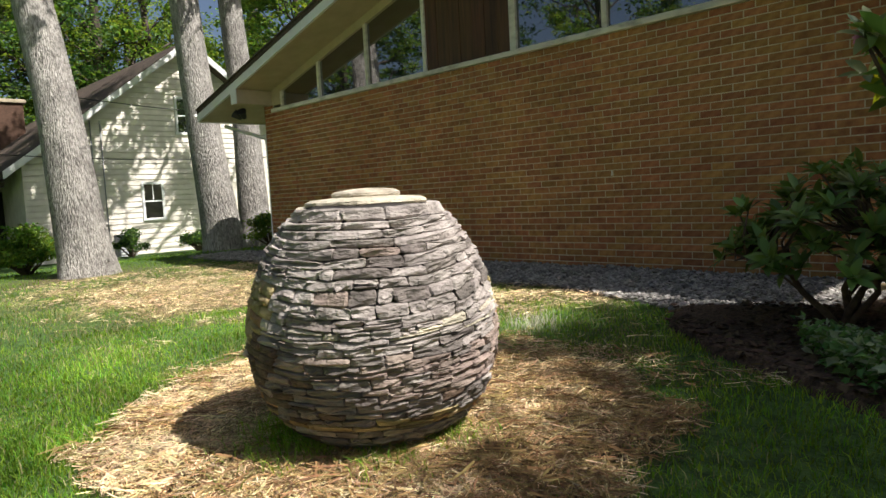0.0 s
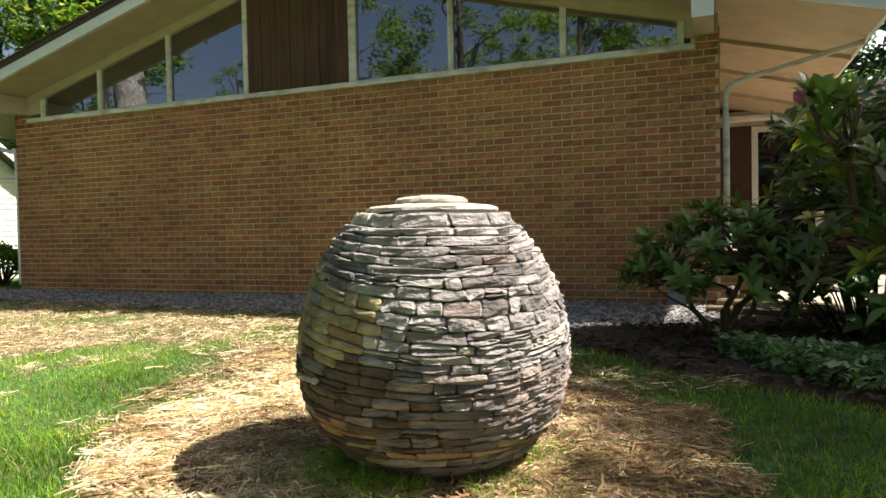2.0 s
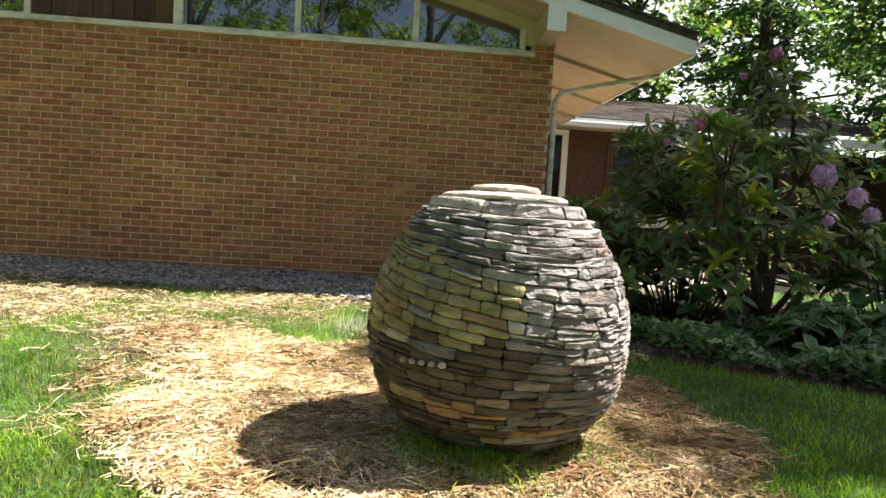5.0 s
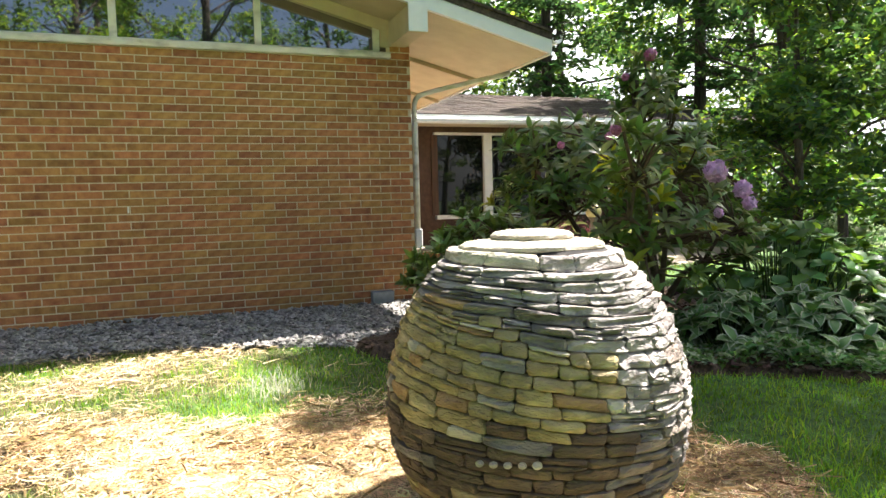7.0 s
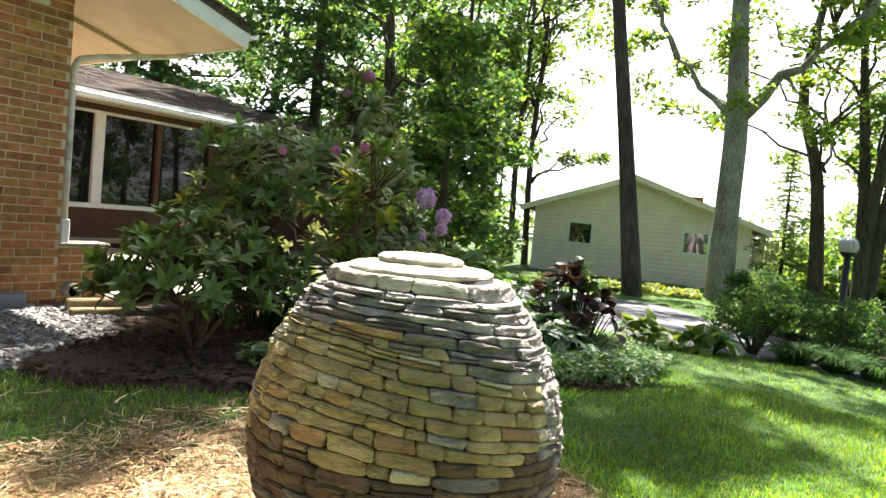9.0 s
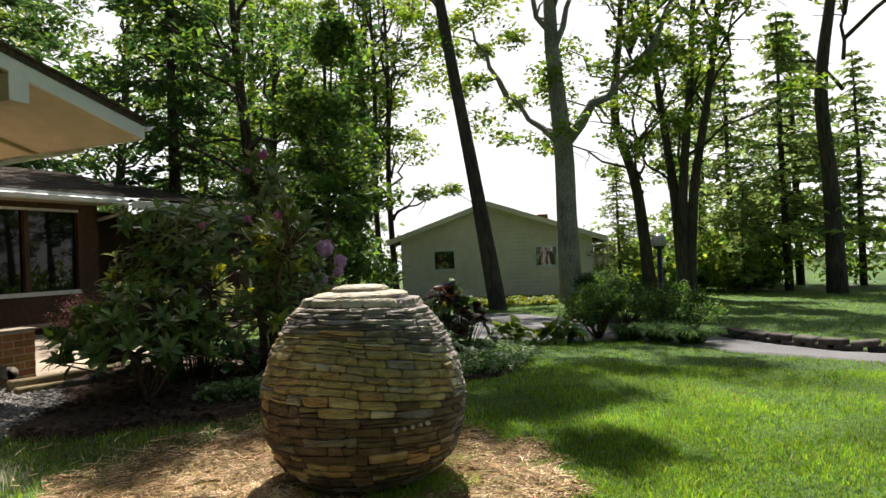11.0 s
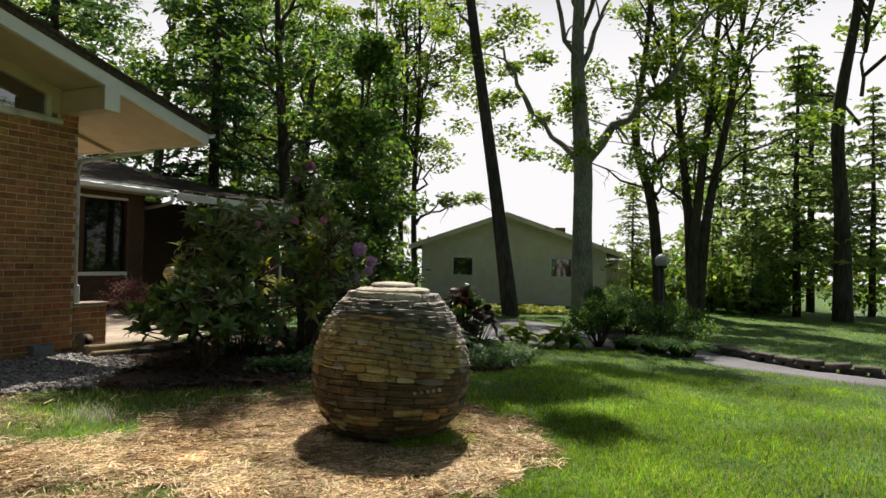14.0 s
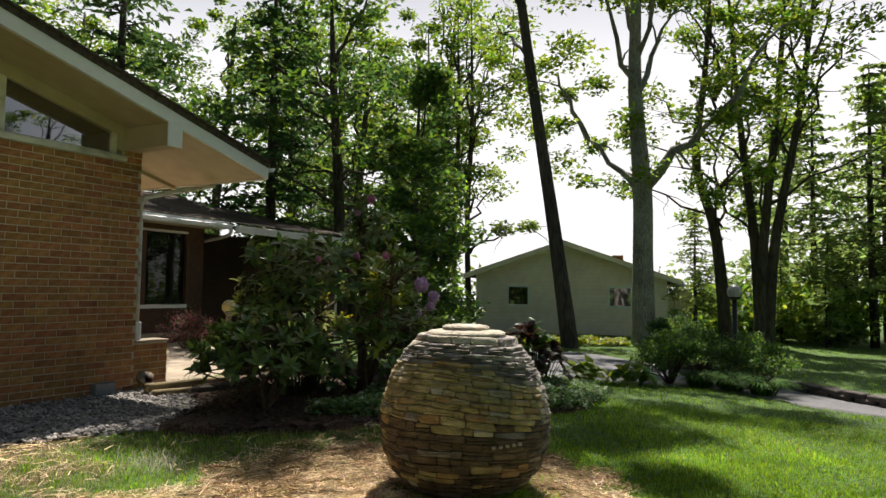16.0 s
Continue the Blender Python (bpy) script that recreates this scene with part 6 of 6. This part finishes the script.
bmesh.ops.create_cone(bm, segments=20, radius1=0.075, radius2=0.105, depth=0.05, cap_ends=True, matrix=pose(0, 0, 1.395))
part("collar", bm, m_black, lamp)
for k in range(10):
    a = 6.283 * k / 10
    tubes("rib", [([(math.cos(a) * 0.122 * math.cos(p), math.sin(a) * 0.122 * math.cos(p), 1.5 + 0.125 * math.sin(p)) for p in np.linspace(-0.9, 1.5, 8)], 0.005)], m_metal, lantern, sides=5)

globe = empty("garden_globe", "pale yellow glazed garden globe on a short stand", "globe", pose(3.72, 2.52, float(ground_z(3.72, 2.52))))
bm = bmesh.new()
bmesh.ops.create_uvsphere(bm, u_segments=24, v_segments=14, radius=0.12, matrix=pose(0, 0, 0.84))
part("ball", bm, m_pale_globe, globe, smooth=True)
tubes("stand", [([(0, 0, -0.05), (0, 0, 0.05), (0, 0, 0.7), (0, 0, 0.76)], [0.10, 0.06, 0.05, 0.09])], m_clay, globe, sides=14)

# stone edging along the far side of the driveway
edging = empty("stone_edging", "low dry-laid stone edging along the driveway", "edging")
EDGE = [(4.35, -12.0), (5.0, -8.6), (5.3, -7.3), (6.5, -6.0), (7.75, -5.05), (9.6, -3.2)]
gen = np.random.default_rng(191)
for a, b in zip(EDGE[:-1], EDGE[1:]):
    L = math.hypot(b[0] - a[0], b[1] - a[1])
    n = int(L / 0.3)
    for row in range(3):
        for i in range(n):
            t = (i + 0.5 * (row % 2) + 0.3) / n
            x, y = a[0] + (b[0] - a[0]) * t, a[1] + (b[1] - a[1]) * t
            m = pose(x, y, float(ground_z(x, y)) - 0.01 + row * 0.062, gen.normal() * 3, gen.normal() * 3, math.degrees(math.atan2(b[1] - a[1], b[0] - a[0])) + gen.normal() * 4)
            boxpart("stone", (-0.15 * gen.uniform(0.93, 1.02), -0.09, -0.05), (0.15 * gen.uniform(0.93, 1.02), 0.09, 0.026 * gen.uniform(0.7, 1.2)), m_edge_stone, edging, 0.014, m=m)
for k in range(9):
    x, y = 0.25 + 0.22 * k + gen.normal() * 0.05, -0.75 + 0.05 * k + gen.normal() * 0.1
    tagged(boxpart("border_stone", (-0.11, -0.07, -0.03), (0.11, 0.07, 0.05), m_edge_stone, None, 0.02, m=pose(x, y, float(ground_z(x, y)) + 0.05, gen.normal() * 6, gen.normal() * 6, gen.uniform(0, 180))), "rounded grey border stone in the mulch", "stone", "border stones")

# ---- gravel, mulch chips, straw and grass ----
def pebbles(name, label, category, poly, n, size, mat, seed, flat=0.6, lift=0.0):
    """Many small angular stones over an outline, as one object."""
    g = np.random.default_rng(seed)
    x = g.uniform(min(p[0] for p in poly), max(p[0] for p in poly), n * 4)
    y = g.uniform(min(p[1] for p in poly), max(p[1] for p in poly), n * 4)
    ok = inside(poly, x, y)
    x, y = x[ok][:n], y[ok][:n]
    n = len(x)
    shape = np.array([(1, 0, 0), (0, 1, 0), (-1, 0, 0), (0, -1, 0), (0.25, 0.2, 0.8), (-0.2, 0.1, -0.8)], float)
    v = shape[None] * g.uniform(0.6, 1.25, (n, 6, 3)) * (g.uniform(0.6, 1.4, n) * size)[:, None, None] * np.array([1, 1, flat])
    a = g.uniform(0, 6.283, n)
    tilt = g.normal(size=n) * 0.35
    ca, sa, ct, st = np.cos(a), np.sin(a), np.cos(tilt), np.sin(tilt)
    vx, vz = v[..., 0] * ct[:, None] - v[..., 2] * st[:, None], v[..., 0] * st[:, None] + v[..., 2] * ct[:, None]
    vx, vy = vx * ca[:, None] - v[..., 1] * sa[:, None], vx * sa[:, None] + v[..., 1] * ca[:, None]
    z = surface_z(x, y) + size * 0.35 + lift + g.random(n) * size * 0.7
    pts = np.stack([vx + x[:, None], vy + y[:, None], vz + z[:, None]], -1).reshape(-1, 3)
    tri = np.array([(0, 1, 4), (1, 2, 4), (2, 3, 4), (3, 0, 4), (1, 0, 5), (2, 1, 5), (3, 2, 5), (0, 3, 5)])
    f = (np.arange(n)[:, None, None] * 6 + tri[None]).reshape(-1, 3)
    return tagged(part(name, mesh(name, pts, f, mat), mat), label, category, kind="stuff")


GRAVEL = [(-10.6, -0.95), (-8, -1.0), (-6.4, -1.02), (-4, -1.12), (-2.5, -1.2), (-1.7, -1.5), (-1.1, -1.72), (-0.3, -1.3), (0.5, -0.45), (0.5, -0.02), (-10.6, -0.02)]
slab("gravel_bed", GRAVEL, m_gravel, 0.008, "grey gravel strip along the brick wall", "gravel", 0.05, 0.02)
pebbles("gravel", "loose grey crushed gravel along the brick wall", "gravel", [p for p in GRAVEL], 15000, 0.024, m_gravel, 201, 0.6, 0.012)
pebbles("bark_chips", "dark brown bark chips over the bed", "mulch", BED, 7000, 0.026, m_chip, 202, 0.3, 0.035)


def strips(name, label, x, y, lo, hi, width, mat, seed, rise=0.02, tilt=0.12):
    """Loose straw: thin bent strips lying on the ground."""
    g = np.random.default_rng(seed)
    n = len(x)
    a = g.uniform(0, 6.283, n)
    L = g.uniform(lo, hi, n) * 0.5
    d = np.stack([np.cos(a), np.sin(a), g.normal(size=n) * tilt], 1) * L[:, None]
    s = np.stack([-np.sin(a), np.cos(a), g.normal(size=n) * 0.5], 1) * (width * g.uniform(0.6, 1.3, n))[:, None]
    c = np.stack([x, y, surface_z(x, y) + 0.006 + g.random(n) * rise], 1)
    bow = np.stack([-np.sin(a), np.cos(a), np.full(n, 0.3)], 1) * (g.normal(size=n) * L * 0.22)[:, None]
    v = np.stack([c - d - s, c - d + s, c + bow + s, c + bow - s, c + d + s * 0.6, c + d - s * 0.6], 1).reshape(-1, 3)
    b = np.arange(n)[:, None] * 6
    f = np.concatenate([b + [0, 1, 2, 3], b + [3, 2, 4, 5]], 0)
    return tagged(part(name, mesh(name, v, f, mat), mat), label, "straw", kind="stuff")


def scatter(g, n, x0, x1, y0, y1, keep):
    x, y = g.uniform(x0, x1, n), g.uniform(y0, y1, n)
    ok = (g.random(n) < keep(x, y)) & ~inside(BED, x, y) & ~inside(GRAVEL, x, y) & ~inside(DRIVE, x, y) & ~inside(PATIO, x, y) & ((y < -0.3) | (x < -9.6) | (x > 0.6))
    ok &= np.hypot(x - CX, y - CY) > 0.25
    return x[ok], y[ok]


gs = np.random.default_rng(211)
x1, y1 = scatter(gs, 125000, -2.9, 0.5, -5.7, -2.8, lambda x, y: np.clip(straw_amount(x, y) * (0.66 + 0.5 * wave(x, y, 8.0, 3.0) + 0.35 * wave(x, y, 17.0, 1.0) - 0.5 * weathered(x, y)), 0, 1) * np.clip((x + 2.9) / 0.7, 0, 1))
x2, y2 = scatter(gs, 90000, -9.0, 0.6, -6.0, -1.0, lambda x, y: straw_amount(x, y) ** 1.4 * 0.8)
strips("straw", "dry yellow straw mulch scattered round the stone ball", np.concatenate([x1, x2]), np.concatenate([y1, y2]), 0.02, 0.13, 0.0019, m_straw, 212, 0.035, 0.14)

# brown straw, weathered and also carrying dappled shade in its colour
xd, yd = scatter(gs, 80000, -2.9, 0.5, -5.7, -2.8, lambda x, y: np.clip(straw_amount(x, y) * (0.22 + 0.4 * wave(x, y, 6.0, 0.7) + 0.6 * weathered(x, y)), 0, 1))
strips("brown_straw", "brown straw and thatch, partly weathered, partly darkened for shade, under the yellow straw", xd, yd, 0.02, 0.14, 0.0024, m_straw_brown, 216, 0.045)


def blades(name, label, x, y, lo, hi, width, seed, mat):
    """Grass: bent tapering blades."""
    g = np.random.default_rng(seed)
    n = len(x)
    a = g.uniform(0, 6.283, n)
    h = g.uniform(lo, hi, n) * (1 + 0.35 * wave(x, y, 5.0, 2.0))
    lean = g.uniform(0.2, 1.3, n) * h
    d = np.stack([np.cos(a), np.sin(a)], 1)
    b2 = a + g.normal(size=n) * 0.6 + 1.57
    s = np.stack([np.cos(b2), np.sin(b2), np.zeros(n)], 1) * (width * g.uniform(0.6, 1.3, n))[:, None]
    z = surface_z(x, y) - 0.004
    p0 = np.stack([x, y, z], 1)
    p1 = np.stack([x + d[:, 0] * lean * 0.3, y + d[:, 1] * lean * 0.3, z + h * 0.6], 1)
    p2 = np.stack([x + d[:, 0] * lean, y + d[:, 1] * lean, z + h * g.uniform(0.75, 1.0, n)], 1)
    v = np.stack([p0 - s, p0 + s, p1 + s * 0.8, p1 - s * 0.8, p2], 1).reshape(-1, 3)
    k = np.arange(n)[:, None] * 5
    faces = (k + [0, 1, 2, 3]).tolist() + (k + [3, 2, 4]).tolist()
    return tagged(part(name, mesh(name, v, faces, mat), mat), label, "grass", kind="stuff")


lush = lambda x, y: np.clip(1.12 - straw_amount(x, y) * 1.25, 0.05 + 0.35 * np.clip(wave(x, y, 5.5, 2.7) - 0.25, 0, 1), 1.0)
xa, ya = scatter(gs, 120000, -4.6, 3.4, -7.6, -1.2, lush)
xn, yn = scatter(gs, 130000, -5.0, 2.4, -7.8, -3.8, lambda x, y: lush(x, y) * np.clip(1.6 - np.hypot((x + 1.3) / 2.0, (y + 5.7) / 1.1), 0, 1))
blades("near_grass", "thick fresh lawn grass round the straw", xn, yn, 0.020, 0.052, 0.0026, 218, m_grass)
xb, yb = scatter(gs, 70000, -11.5, 5.5, -9.5, -1.0, lush)
blades("grass", "fresh green lawn grass, thin where the straw lies", np.concatenate([xa, xb]), np.concatenate([ya, yb]), 0.018, 0.048, 0.0022, 213, m_grass)
xe, ye = scatter(gs, 120000, -8.0, 2.5, -7.6, -1.2, lambda x, y: np.clip(0.02 + 0.26 * np.clip((0.3 - x) / 1.8, 0, 1) + 0.15 * wave(x, y, 4.0, 1.5) + straw_amount(x, y) * 0.8, 0, 0.65))
blades("dry_grass", "pale dry grass blades among the green", xe, ye, 0.02, 0.06, 0.002, 217, m_dry)
xc, yc = scatter(gs, 110000, -14, 20, -15, 3.0, lambda x, y: lush(x, y) * 0.8)
blades("far_grass", "green lawn grass farther off", xc, yc, 0.03, 0.062, 0.0042, 214, m_grass)
# taller tufts round the foot of the ball
ta = gs.uniform(0, 6.283, 5200)
tr = 0.27 + np.abs(gs.normal(size=5200)) * 0.10 * (1 + 0.6 * np.cos(ta + 1.1))
tx, ty = CX + tr * np.cos(ta), CY + tr * np.sin(ta)
keep = np.sin(3 * ta + 1.0) + np.sin(7 * ta) + 0.8 * np.cos(ta + 1.1) > -0.1
blades("grass_tuft", "long grass tufts round the foot of the stone ball", tx[keep], ty[keep], 0.04, 0.11, 0.002, 215, m_grass)

# a bleached dead tuft in the lawn
dead = 260
blades("dead_grass_tuft", "bleached dead grass tuft in the lawn", -1.7 + gs.normal(size=dead) * 0.11, -2.5 + gs.normal(size=dead) * 0.10, 0.04, 0.11, 0.0018, 219, m_dead)

# ---- bricks ----
def brick_mesh(w, h=COURSE - 0.010, d=0.03, chamfer=0.0025):
    """One brick face block, its edges eased, its outer face at y = 0."""
    c = chamfer
    v = [(c, 0, c), (w - c, 0, c), (w - c, 0, h - c), (c, 0, h - c), (0, c, 0), (w, c, 0), (w, c, h), (0, c, h), (0, d, 0), (w, d, 0), (w, d, h), (0, d, h)]
    f = [(0, 1, 2, 3), (0, 4, 5, 1), (1, 5, 6, 2), (2, 6, 7, 3), (3, 7, 4, 0), (4, 8, 9, 5), (5, 9, 10, 6), (6, 10, 11, 7), (7, 11, 8, 4)]
    return v, f


WHOLE = UNIT - 0.010
gb = np.random.default_rng(221)
shared = mesh("brick", *brick_mesh(WHOLE), m_brick)
rest_v, rest_f = [], []


def lay(x0, x1, z0, rows, y, owner, near, turn=False):
    """Running bond between x0 and x1; bricks in the near stretch become objects of their own."""
    global rest_v, rest_f
    for r in range(rows):
        x = x0 - (UNIT / 2 if r % 2 else 0)
        while x < x1 - 0.02:
            a, b = max(x, x0), min(x + WHOLE, x1)
            if b - a > 0.03:
                out = y + gb.normal() * 0.0012
                z = z0 + r * COURSE + gb.normal() * 0.0006
                if near[0] < a < near[1] and abs(b - a - WHOLE) < 1e-6 and not turn:
                    ob = new("brick", shared)
                    ob.parent = owner
                    ob.location = (a, out, z)
                else:
                    v, f = brick_mesh(b - a)
                    k = len(rest_v)
                    rest_v += [(p[0] + a, p[1] + out, p[2] + z) if not turn else (-(p[1] + out), p[0] + a, p[2] + z) for p in v]
                    rest_f += [tuple(i + k for i in q) for q in f]
            x += UNIT


lay(WX0, WX1, 0.005, 35, -0.006, wall, (-2.55, -0.85))
lay(WX0, -8.99, 0.005 + 35 * COURSE, 2, -0.006, wall, (9, 9))
lay(-0.20, WX1, 0.005 + 35 * COURSE, 2, -0.006, wall, (9, 9))
tagged(part("masonry", mesh("masonry", rest_v, rest_f, m_brick_rest), m_brick_rest, wall, "red-brown bricks with pale mortar joints"), kind="stuff")
rest_v, rest_f = [], []
lay(0.004, 0.41, -0.05, 8, -0.006, low_wall, (9, 9))
tagged(part("masonry", mesh("masonry", rest_v, rest_f, m_brick_rest), m_brick_rest, low_wall), kind="stuff")
rest_v, rest_f = [], []
lay(0.03, 6.1, 0.005, 38, -0.006, house, (9, 9), True)
tagged(part("masonry", mesh("masonry", rest_v, rest_f, m_brick_rest), m_brick_rest, house), kind="stuff")
